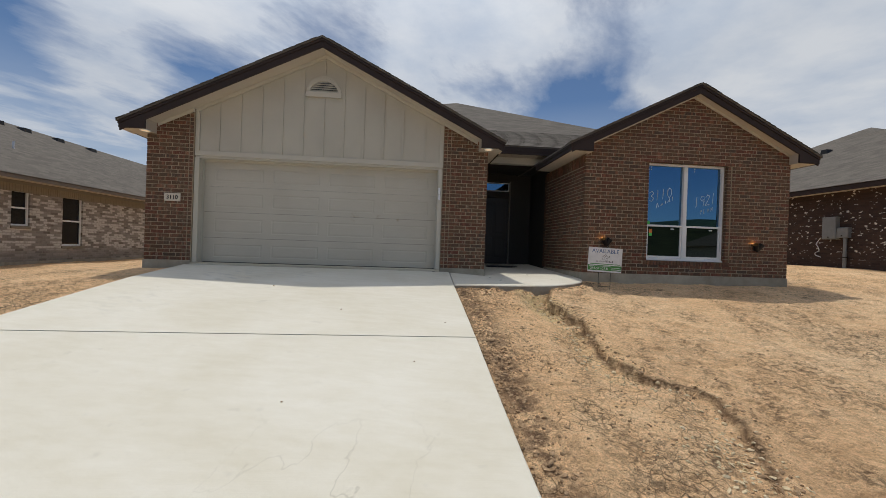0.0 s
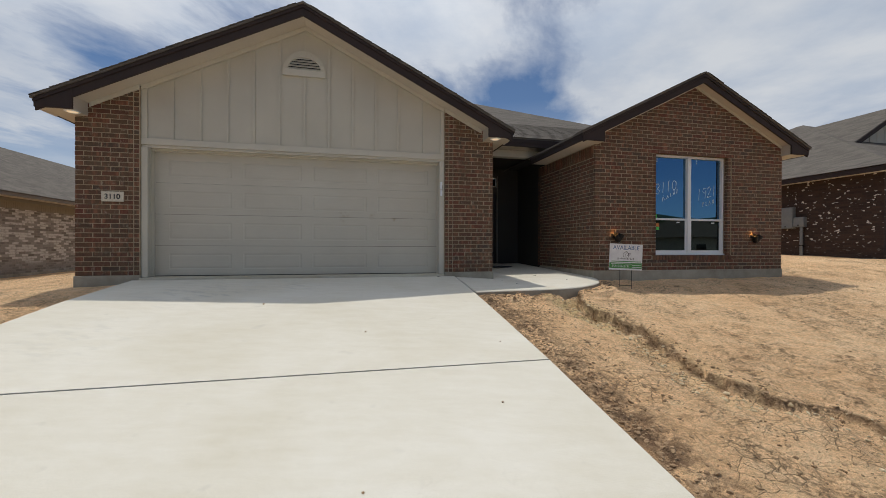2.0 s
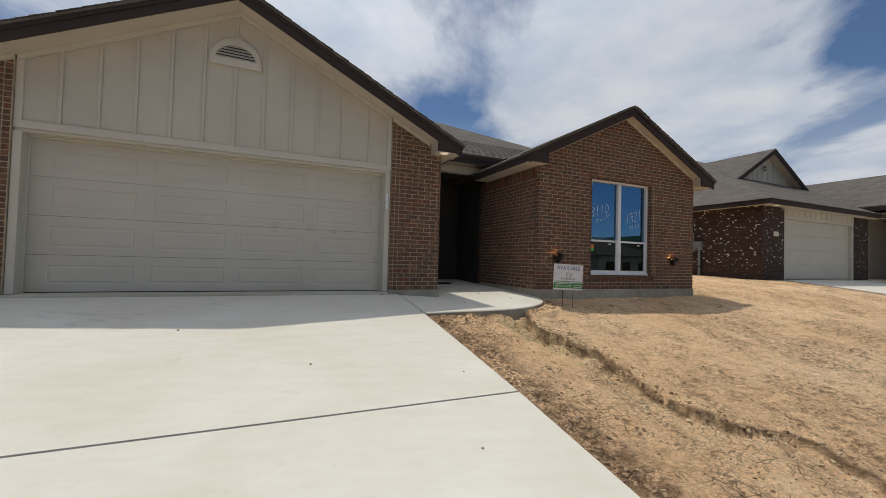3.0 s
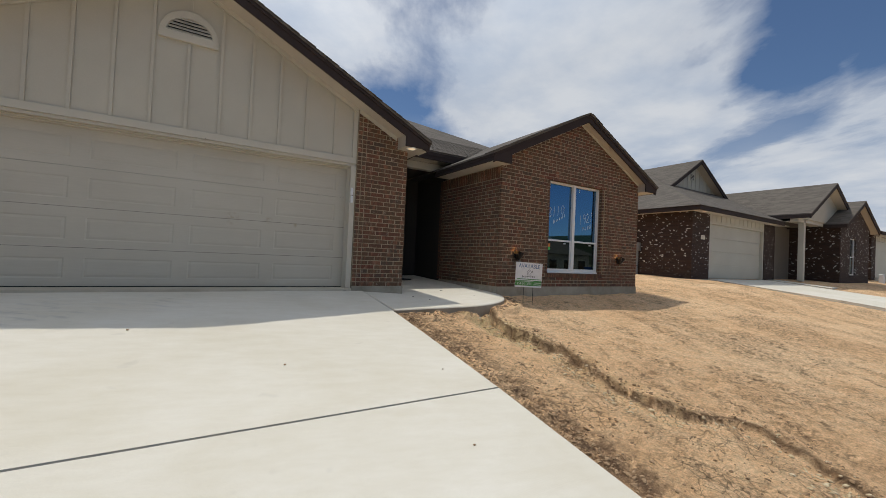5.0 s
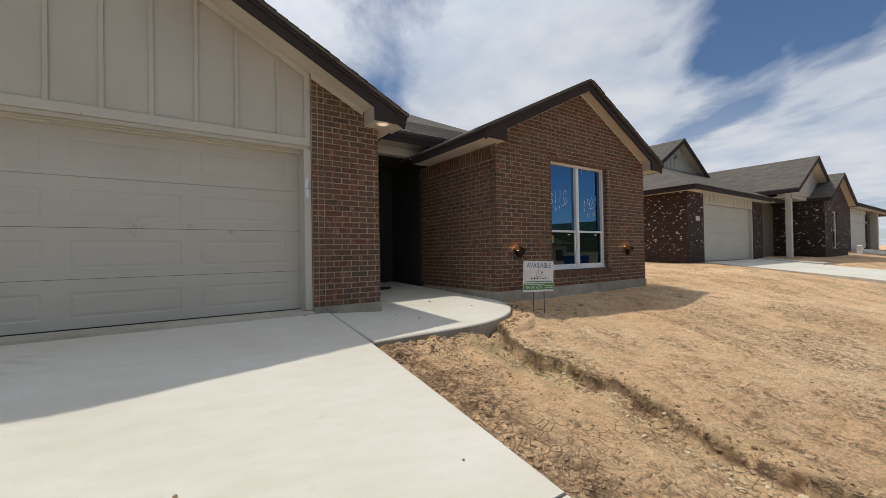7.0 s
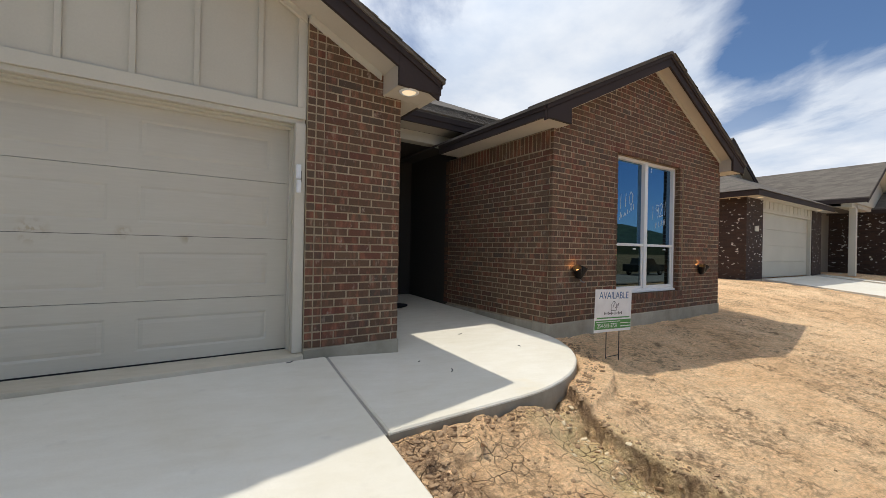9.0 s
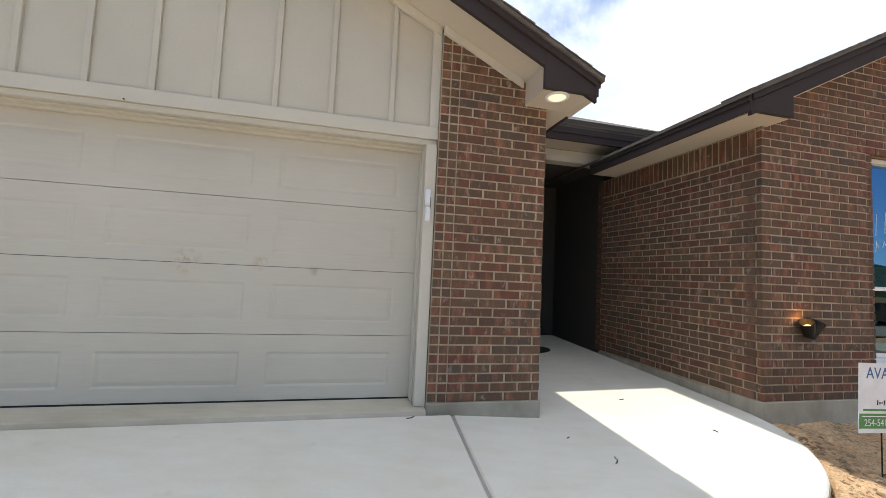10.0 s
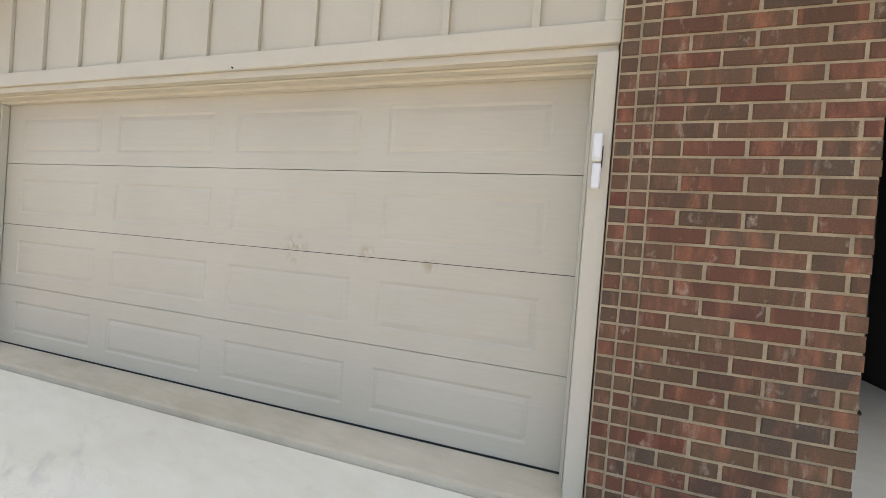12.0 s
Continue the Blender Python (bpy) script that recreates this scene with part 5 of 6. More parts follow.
utility_box(-11.0, 9.95, 0.50, 0.46, 0.78, 0.14, 1, "electrical_panel", "grey electrical panel on pale washed brick", M_GREYBOX)
utility_box(-11.0, 9.60, 0.55, 0.26, 0.42, 0.12, 1, "meter_box", "small grey meter box on pale washed brick", M_GREYBOX)


def batten_band(parent, x0, x1, y, z0, z1, step=0.4):
    part("siding_band", Geo().box(x0, x1, y, y + 0.05, z0, z1), M_SIDING, parent)
    x = x0 + 0.2
    while x < x1:
        part("batten", Geo().box(x - 0.02, x + 0.02, y - 0.016, y - 0.0005, z0 + 0.06, z1), M_SIDING, parent)
        x += step


def plain_garage_door(parent, x0, x1, y, z0, z1):
    d = part("garage_door", Geo().box(x0, x1, y + 0.03, y + 0.08, z0, z1), M_DOOR, parent, "pale beige sectional garage door, closed")
    h = (z1 - z0) / 4
    for i in range(4):
        part("door_section", Geo().box(x0, x1, y, y + 0.029, z0 + h * i + 0.004, z0 + h * (i + 1) - 0.004), M_DOOR, d, bevel=0.004)
    return d


def front_gable(parent, c, top, half, pitch, y0, y1, wall_y, wall_mat, wall_base, name="roof"):
    tip = top - pitch * half
    roof = part(name, Geo().prism([(c - half, tip), (c, top), (c + half, tip), (c + half, tip - 0.05), (c, top - 0.05), (c - half, tip - 0.05)], "y", y0, y1), M_SHINGLE, parent, "grey-brown asphalt shingle roof")
    for d in (-1, 1):
        xs = sorted((c, c + d * half))
        z = [top - pitch * abs(x - c) for x in xs]
        part("rake_board", Geo().prism([(xs[0], z[0] - 0.24), (xs[1], z[1] - 0.24), (xs[1], z[1] - 0.051), (xs[0], z[0] - 0.051)], "y", y0 + 0.02, y0 + 0.06), M_FASCIA, roof)
        part("rake_soffit", Geo().prism([(xs[0], z[0] - 0.20), (xs[1], z[1] - 0.20), (xs[1], z[1] - 0.18), (xs[0], z[0] - 0.18)], "y", y0 + 0.061, wall_y + 0.05), M_SOFFIT, roof)
        part("eave_fascia", Geo().box(c + d * half - 0.02, c + d * half + 0.02, y0 + 0.02, y1, tip - 0.22, tip - 0.05), M_FASCIA, roof)
    part("gable_wall", Geo().prism([(c - half + 0.35, wall_base), (c + half - 0.35, wall_base), (c + half - 0.35, max(wall_base + 0.01, tip + 0.35 * pitch - 0.18)), (c, top - 0.19), (c - half + 0.35, max(wall_base + 0.01, tip + 0.35 * pitch - 0.18))], "y", wall_y, wall_y + 0.12), wall_mat, roof)
    return roof


# house uphill
n2 = thing("house", "neighbouring house of dark speckled brick with a beige garage door", "house")
part("brick_wall", Geo().box(15.1, 15.3, 9.97, 24, 0.20, 2.90), M_DARKBRICK, n2)
part("brick_wall", Geo().box(15.301, 16.45, 9.97, 10.15, 0.20, 2.90), M_DARKBRICK, n2)
part("brick_wall", Geo().box(21.62, 22.8, 9.97, 10.15, 0.20, 2.90).box(22.6, 22.799, 10.151, 10.499, 0.2, 2.9), M_DARKBRICK, n2)
part("foundation", Geo().box(15.08, 16.45, 9.95, 10.1, -0.4, 0.199).box(15.08, 15.2, 10.1, 24, -0.4, 0.199).box(21.62, 22.82, 9.95, 10.1, -0.4, 0.199), M_SLAB, n2)
plain_garage_door(n2, 16.55, 21.52, 10.12, 0.22, 2.50)
part("door_jamb", Geo().box(16.451, 16.55, 10.0, 10.2, 0.2, 2.56).box(21.52, 21.619, 10.0, 10.2, 0.2, 2.56).box(16.55, 21.52, 10.0, 10.2, 2.50, 2.56), M_TRIM, n2)
batten_band(n2, 16.451, 21.619, 9.99, 2.561, 2.90)
part("eave_soffit", Geo().box(14.70, 23.2, 9.54, 9.97, 2.88, 2.90).box(14.70, 15.1, 9.971, 24, 2.88, 2.90), M_SOFFIT, n2)
part("eave_fascia", Geo().box(14.66, 22.55, 9.50, 9.54, 2.86, 3.03).box(14.66, 14.70, 9.541, 24, 2.86, 3.03), M_FASCIA, n2)
part("main_roof", Geo().solid([(14.62, 9.46, 3.04), (31.0, 9.46, 3.04), (31.0, 26, 3.04), (14.62, 26, 3.04), (22.8, 17.65, 7.13), (22.8, 18.0, 7.13)],
                              [(0, 1, 4), (1, 2, 5, 4), (3, 0, 4, 5), (2, 3, 5), (0, 3, 2, 1)]), M_SHINGLE, n2, "hipped grey-brown shingle roof")
part("roof_vent", Geo().prism([(16.75, 5.44), (17.1, 5.44), (17.05, 5.66), (16.8, 5.66)], "x", 19.45, 19.75), M_BLACK, n2, "black slant-back roof vent")
dormer = front_gable(n2, 21.45, 6.50, 2.95, 0.60, 12.75, 19.0, 13.2, M_SIDING, 4.6)
for i in range(12):
    x = 19.2 + 0.41 * i
    t_ = 6.50 - 0.6 * abs(x - 21.45) - 0.2
    if t_ > 5.0:
        part("batten", Geo().box(x - 0.02, x + 0.02, 13.18, 13.1995, 4.85, t_), M_SIDING, dormer)
front_gable(n2, 25.82, 5.24, 3.40, 0.54, 8.50, 17.0, 8.95, M_SIDING, 3.22)
part("porch_post", Geo().box(23.30, 23.52, 9.02, 9.24, 0.22, 3.25), M_TRIM, n2, bevel=0.01)
part("porch_beam", Geo().box(22.6, 26.3, 9.02, 9.34, 3.05, 3.3), M_TRIM, n2)
# back wall of the porch, its shade carried by the darkened siding colour
part("porch_wall", Geo().box(22.801, 26.199, 10.5, 10.65, 0.2, 3.2), M_SHADED_SIDING, n2)
part("porch_ceiling", Geo().box(22.6, 26.6, 9.35, 10.499, 3.06, 3.1), M_SOFFIT, n2)
part("gable_vent", Geo().box(21.10, 21.48, 13.165, 13.199, 5.42, 5.76), M_TRIM, dormer, "small square louvred vent", bevel=0.01)
for i in range(4):
    part("slat", Geo().box(21.15, 21.43, 13.15, 13.164, 5.46 + i * 0.072, 5.495 + i * 0.072), M_FASCIA, dormer)
part("brick_wall", Geo().box(26.2, 26.4, 8.45, 12, 0.2, 3.05).box(26.401, 27.75, 8.45, 8.65, 0.2, 3.05).box(28.65, 31.0, 8.45, 8.65, 0.2, 3.05).box(27.7505, 28.6495, 8.45, 8.65, 0.2, 0.62).box(27.7505, 28.6495, 8.45, 8.65, 2.57, 3.05).box(30.8, 31.0, 8.651, 24, 0.2, 3.05), M_DARKBRICK, n2)
front_gable(n2, 28.7, 4.62, 2.85, 0.5, 8.10, 15.0, 8.45, M_DARKBRICK, 3.04)
window_unit(n2, 27.75, 8.46, 0.62, 0.9, 1.95, 0)
utility_box(15.1, 12.45, 1.24, 0.46, 0.78, 0.16, -1, "electrical_panel", "grey electrical panel on dark speckled brick", M_GREYBOX)
utility_box(15.1, 12.08, 1.28, 0.36, 0.36, 0.14, -1, "meter_box", "pale grey meter box with green tag on dark brick", M_GREYBOX)
pipe = thing("conduit", "grey conduit pipe down a dark brick wall", "pipe", (15.02, 12.2, 0.1))
part("pipe", Geo().lathe([(0.05, 0), (0.05, 1.2)], (15.02, 12.2, 0.08)), M_GREYBOX, pipe)
part("strap", Geo().box(14.95, 15.09, 12.13, 12.27, 0.6, 0.63), M_BLACK, pipe)

# third house up the street
n3 = thing("house", "brown brick house with a beige garage further up the street", "house")
part("brick_wall", Geo().box(34.2, 35.1, 9.0, 9.2, 0.4, 3.2).box(34.2, 34.4, 9.201, 24, 0.4, 3.2).box(40.2, 41.2, 9.0, 9.2, 0.4, 3.2), M_DARKBRICK, n3)
plain_garage_door(n3, 35.1, 40.2, 9.1, 0.55, 2.9)
batten_band(n3, 35.1, 40.2, 9.05, 2.9, 3.2)
part("porch_wall", Geo().box(41.2, 46, 10.5, 10.7, 0.4, 3.2), M_SIDING, n3)
part("porch_post", Geo().box(43.3, 43.7, 8.9, 9.3, 0.4, 3.2), M_TRIM, n3)
part("brick_wall", Geo().box(46, 52, 8.5, 8.7, 0.4, 3.2), M_DARKBRICK, n3)
part("eave_soffit", Geo().box(33.7, 53, 8.5, 9.0, 3.2, 3.22), M_SOFFIT, n3)
part("eave_fascia", Geo().box(33.7, 53, 8.46, 8.5, 3.18, 3.36).box(33.66, 33.7, 8.46, 26, 3.18, 3.36), M_FASCIA, n3)
part("roof", Geo().solid([(33.6, 8.42, 3.37), (53, 8.42, 3.37), (53, 26, 3.37), (33.6, 26, 3.37), (42, 16.5, 6.6), (45, 16.5, 6.6)], [(0, 1, 5, 4), (1, 2, 5), (2, 3, 4, 5), (3, 0, 4), (0, 3, 2, 1)]), M_SHINGLE, n3, "hipped grey-brown shingle roof")


def side_drive(x0, x1, y1, z1, label):
    d = thing("driveway", label, "driveway", kind="structure")
    ys = [y1, y1 - 4, y1 - 8, -6.0]
    for a, b in zip(ys, ys[1:]):
        za, zb = (interp(v, ((-6.0, -1.36), (0.0, -0.95), (5.0, -0.30), (y1, z1))) for v in (a, b))
        part("slab", Geo().solid([(x0, b + 0.01, zb), (x1, b + 0.01, zb), (x1, a, za), (x0, a, za), (x0, b + 0.01, zb - 0.2), (x1, b + 0.01, zb - 0.2), (x1, a, za - 0.2), (x0, a, za - 0.2)],
             [(0, 1, 2, 3), (7, 6, 5, 4), (0, 4, 5, 1), (1, 5, 6, 2), (2, 6, 7, 3), (3, 7, 4, 0)]), M_CONCRETE, d)


side_drive(16.4, 22.0, 9.96, 0.21, "pale concrete driveway of the dark brick house")
side_drive(35.0, 40.4, 9.0, 0.5, "pale concrete driveway further up the street")

# ---- yard sign ----
sign = thing("yard_sign", "white yard sign with blue and green print on wire legs", "sign", (4.04, 7.33, -0.22))
tilt = Matrix.Translation((4.04, 7.33, 0.35)) @ pose(0, 0, 0, 90, 2.2, 0)


def flat_box(x0, x1, y0, y1, z0, z1, m):
    g = Geo().box(x0, x1, y0, y1, z0, z1)
    g.v = [tuple(m @ Vector(p)) for p in g.v]
    return g


board = part("board", flat_box(-0.34, 0.34, -0.235, 0.235, -0.004, 0.0, tilt), M_CARD, sign, "white corrugated plastic board")
part("heading", letters("AVAILABLE", 0.112, M_BLUEINK, tilt @ Matrix.Translation((0, 0.165, 0.0012)), 0.0004), M_BLUEINK, board)
part("green_band", flat_box(-0.335, 0.335, -0.205, -0.105, 0.0005, 0.0012, tilt), M_GREEN, board)
part("phone_number", letters("254-541-2731", 0.066, M_CARD, tilt @ Matrix.Translation((-0.105, -0.168, 0.0018)), 0.0004), M_CARD, board)
part("small_print", flat_box(-0.31, 0.13, -0.127, -0.120, 0.0013, 0.0019, tilt), M_CARD, board)
part("small_print", flat_box(0.13, 0.325, -0.150, -0.143, 0.0013, 0.0019, tilt), M_CARD, board)
part("small_print", flat_box(0.13, 0.325, -0.186, -0.176, 0.0013, 0.0019, tilt), M_CARD, board)
part("small_print", flat_box(-0.30, 0.31, -0.088, -0.074, 0.0005, 0.0012, tilt), M_GREEN, board)
script = Geo()
for i in range(16):
    x = -0.17 + i * 0.021
    b = flat_box(x, x + 0.012, -0.048 + 0.006 * (i % 3), -0.026 + 0.012 * ((i * 5) % 3 == 0), 0.0005, 0.0012, tilt)
    script.solid(b.v, b.f)
part("script_line", script, M_INK, board)
mark = Geo()
for x0, y0, x1, y1 in ((-0.05, 0.0, 0.05, 0.0), (-0.05, 0.0, -0.05, 0.06), (0.05, 0.0, 0.05, 0.06), (-0.055, 0.06, 0.0, 0.105), (0.0, 0.105, 0.055, 0.06), (0.02, 0.02, 0.09, 0.08), (0.09, 0.08, 0.07, 0.03), (-0.02, 0.03, 0.01, 0.08)):
    dx, dy = x1 - x0, y1 - y0
    l = math.hypot(dx, dy)
    nx, ny = -dy / l * 0.003, dx / l * 0.003
    q = [(x0 + nx, y0 + ny), (x1 + nx, y1 + ny), (x1 - nx, y1 - ny), (x0 - nx, y0 - ny)]
    mark.solid([tilt @ Vector((a, b, 0.0005)) for a, b in q] + [tilt @ Vector((a, b, 0.0012)) for a, b in q], [(3, 2, 1, 0), (4, 5, 6, 7), (0, 1, 5, 4), (1, 2, 6, 5), (2, 3, 7, 6), (3, 0, 4, 7)])
part("emblem", mark, M_INK, board, "thin outline of a small house shape")
for x in (3.92, 4.16):
    part("wire_leg", Geo().lathe([(0.0045, -0.40), (0.0045, 0.3)], (x, 7.3385, 0.0), steps=8), M_BLACK, sign)
part("wire_rung", Geo().lathe([(0.004, 0), (0.004, 0.24)], (3.92, 7.3385, -0.165), "x", 8), M_BLACK, sign)

entry_path = thing("walkway", "pale concrete entry path of the neighbouring house", "walkway", kind="structure")
part("slab", Geo().prism([(7.7, -0.4), (9.99, -0.3), (9.99, 0.235), (7.7, 0.04)], "x", 22.12, 26.19), M_CONCRETE, entry_path, bevel=0.012)

# ---- house number ----
plaque = thing("house_number_plaque", "cream stone plaque with dark house number set in brick", "house number", (-4.545, 8.44, 1.23))
slab_ = part("tablet", Geo().box(-4.698, -4.385, 8.425, 8.4475, 1.232, 1.394), M_PLAQUE, plaque, bevel=0.006)
part("numerals", letters("3110", 0.112, M_INK, Matrix.Translation((-4.542, 8.4235, 1.310)) @ pose(0, 0, 0, 90, 0, 0), 0.0012, 0.0025), M_INK, slab_)

# ---- keypad on the jamb ----
keypad = thing("garage_keypad", "white plastic keypad and sensor on the garage jamb", "keypad", (0.866, 8.489, 1.5))
part("keypad_body", Geo().box(0.843, 0.886, 8.468, 8.4895, 1.628, 1.762), M_WHITEP, keypad, bevel=0.006)
part("flip_cover", Geo().box(0.846, 0.883, 8.456, 8.4675, 1.638, 1.756), M_WHITEP, keypad, bevel=0.005)
part("sensor_body", Geo().box(0.848, 0.886, 8.462, 8.4895, 1.498, 1.618), M_WHITEP, keypad, bevel=0.006)
part("gasket", Geo().box(0.8865, 0.8915, 8.478, 8.4895, 1.60, 1.70), M_RUBBER, keypad)


# ---- recessed soffit lights ----
def soffit_light(x, y, z):
    t = thing("recessed_light", "round white recessed soffit light, lit warm", "ceiling light", (x, y, z), group="soffit lights")
    part("trim_ring", Geo().lathe([(0.10, 0.0), (0.10, -0.004), (0.092, -0.010), (0.074, -0.010), (0.072, -0.003)], (x, y, z), steps=28), M_VINYL, t)
    part("lens", Geo().lathe([(0.071, -0.002), (0.066, -0.008), (0.056, -0.014), (0.035, -0.018), (0.01, -0.019)], (x, y, z), steps=28), M_LED, t)
    return t


soffit_light(1.855, 8.20, 2.5745)
soffit_light(-4.96, 8.22, 2.5745)
for x, y, z in ((15.5, 9.74, 2.879), (21.6, 9.74, 2.879)):
    soffit_light(x, y, z)


# ---- black up-lights on the wing ----
def wall_lamp(x, z, turn, wires):
    t = thing("wall_light", "black two-headed outdoor wall light glowing amber on brick" + (", wires hanging" if wires else ""), "wall light", (x, 8.19, z), group="wall lights beside the window")
    part("back_plate", Geo().lathe([(0.045, 0.0), (0.045, -0.012), (0.03, -0.022)], (x, 8.188, z - 0.01), "y"), M_BLACK, t)
    for d, tip in ((-0.05, -34), (0.045, 22)):
        m = Matrix.Translation((x + d, 8.125, z + 0.005)) @ pose(0, 0, 0, 14, tip + turn, 0)
        g = Geo().lathe([(0.026, -0.115), (0.044, -0.095), (0.060, 0.050), (0.062, 0.058), (0.054, 0.058), (0.038, -0.06)], (0, 0, 0), steps=18)
        g.v = [tuple(m @ Vector(p)) for p in g.v]
        head = part("lamp_head", g, M_BLACK, t, bevel=0.0)
        g = Geo().lathe([(0.030, -0.03), (0.032, 0.002), (0.018, 0.016)], (0, 0, 0), steps=14)
        g.v = [tuple(m @ Vector(p)) for p in g.v]
        part("bulb", g, M_FLAME, head)
    part("arm", Geo().box(x - 0.06, x + 0.055, 8.13, 8.165, z - 0.025, z - 0.008), M_BLACK, t)
    if wires:
        cu = bpy.data.curves.new("wire", "CURVE")
        cu.dimensions, cu.bevel_depth, cu.bevel_resolution = "3D", 0.0035, 1
        for dx in (0.0, 0.014):
            sp = cu.splines.new("BEZIER")
            sp.bezier_points.add(2)
            for bp, co in zip(sp.bezier_points, ((x + dx, 8.16, z - 0.03), (x + 0.03 + dx, 8.14, z - 0.12), (x + 0.09 + dx * 2, 8.13, z - 0.155))):
                bp.co, bp.handle_left_type, bp.handle_right_type = co, "AUTO", "AUTO"
        tmp = bpy.data.objects.new("wire", cu)
        me = bpy.data.meshes.new_from_object(tmp)
        bpy.data.objects.remove(tmp)
        me.materials.append(M_GREYBOX)
        part("loose_wire", me, M_GREYBOX, t, "short loose wire ends")
    bulb = new("wall_light_glow", bpy.data.lights.new("wall_light_glow", "POINT"))
    bulb.data.energy, bulb.data.color, bulb.data.shadow_soft_size = 0.55, (1.0, 0.45, 0.12), 0.02
    bulb.location = (x - 0.075, 8.135, z + 0.075)


wall_lamp(4.47, 0.735, 0, True)
wall_lamp(7.97, 0.735, 10, False)

# ---- small things on the concrete ----
mat_ = thing("doormat", "dark oval doormat on the entry porch", "doormat", (2.86, 10.9, -0.03))
oval = [(2.86 + 0.45 * math.cos(2 * math.pi * i / 36), 10.9 + 0.27 * math.sin(2 * math.pi * i / 36)) for i in range(36)]
part("mat", Geo().prism(oval, "z", walk_z(2.86, 10.9) - 0.012, walk_z(2.86, 10.9) + 0.018), M_RUBBER, mat_, bevel=0.005)


def twig(x, y, z, length, rz):
    t = thing("twig", "small dry dark twig lying on the concrete", "twig", (x, y, z), group="twigs on the walk")
    g = Geo()
    for i in range(3):
        a = Matrix.Translation((x, y, z + 0.004)) @ pose(0, 0, 0, 0, 0, rz + (i - 1) * 14) @ Matrix.Translation((length * (i - 1.5) / 3, 0.003 * (i - 1), 0))
        b = Geo().lathe([(0.0035, 0), (0.004, length / 6), (0.003, length / 3)], (0, 0, 0), "x", 6)
        g.solid([a @ Vector(p) for p in b.v], b.f)
    part("stick", g, M_DARKDOOR, t)


for x, y, l, rz in ((0.80, 8.36, 0.08, 25), (2.10, 7.69, 0.11, 55), (2.95, 8.75, 0.07, 10), (3.25, 8.0, 0.05, 80), (1.95, 8.05, 0.035, 20)):
    twig(x, y, walk_z(x, y) if x > 1.1 else interp(y, DRIVE), l, rz)
for x, y, r in ((-0.63, 5.45, 0.012), (-1.9, 6.6, 0.014), (0.35, 3.9, 0.010), (-0.7, 3.2, 0.009), (0.75, 5.0, 0.009)):
    z = interp(y, DRIVE)
    t = thing("pebble", "tiny dark pebble on the driveway", "pebble", (x, y, z), group="pebbles on the driveway")
    part("stone", Geo().lathe([(r * 0.6, 0.0), (r, r * 0.4), (r * 0.7, r * 0.9), (r * 0.2, r * 1.1)], (x, y, z - 0.001), steps=9), M_CLOD, t)


# ---- clods and stones on the earth ----
def lumps(name, mat, label, spots, seed):
    """Many small irregular lumps in one mesh. spots: (x, y, radius)."""
    r_ = random.Random(seed)
    ico = [(0, 0, 1), (0.894, 0, 0.447), (0.276, 0.851, 0.447), (-0.724, 0.526, 0.447), (-0.724, -0.526, 0.447), (0.276, -0.851, 0.447),
           (0.724, 0.526, -0.447), (-0.276, 0.851, -0.447), (-0.894, 0, -0.447), (-0.276, -0.851, -0.447), (0.724, -0.526, -0.447), (0, 0, -1)]
    tri = [(0, 1, 2), (0, 2, 3), (0, 3, 4), (0, 4, 5), (0, 5, 1), (1, 6, 2), (2, 7, 3), (3, 8, 4), (4, 9, 5), (5, 10, 1), (2, 6, 7), (3, 7, 8), (4, 8, 9), (5, 9, 10), (1, 10, 6),
           (11, 7, 6), (11, 8, 7), (11, 9, 8), (11, 10, 9), (11, 6, 10)]
    v, f = [], []
    for x, y, r in spots:
        z = earth(x, y)
        k_ = len(v)
        m = Matrix.Translation((x, y, z + r * 0.02)) @ pose(0, 0, 0, r_.uniform(-25, 25), r_.uniform(-25, 25), r_.uniform(0, 360)) @ Matrix.Diagonal((r * r_.uniform(0.8, 1.5), r * r_.uniform(0.6, 1.1), r * r_.uniform(0.35, 0.75), 1))
        v += [tuple(m @ (Vector(p) * r_.uniform(0.6, 1.25))) for p in ico]
        f += [(a + k_, b + k_, c + k_) for a, b, c in tri]
    me = bpy.data.meshes.new(name)
    me.from_pydata(v, [], f)
    me.materials.append(mat)
    for poly in me.polygons:
        poly.use_smooth = r_.random() < 0.25
    return tagged(new(name, me), label, "earth", kind="stuff")


r_ = random.Random(31)
spots = []
for _ in range(2400):      # loose strip along the driveway
    y = r_.uniform(1.6, 6.85)
    spots.append((drive_right(y) + 0.02 + abs(r_.gauss(0, 0.17)), y, 0.004 + 0.024 * r_.random() ** 5))
for _ in range(900):      # broken bank of the wash-out
    y = r_.uniform(2.1, 6.9)
    spots.append((interp(y, GULLY_UP) + 0.16 + r_.gauss(0, 0.10), y, 0.005 + 0.022 * r_.random() ** 4))
for _ in range(350):
    y = r_.uniform(2.1, 6.5)
    spots.append((interp(y, GULLY_UP) - 0.62 + r_.gauss(0, 0.12), y, 0.005 + 0.016 * r_.random() ** 3))
for _ in range(1100):      # scattered over the yard
    spots.append((r_.uniform(1.2, 9.5), r_.uniform(1.8, 7.8), 0.004 + 0.014 * r_.random() ** 4))
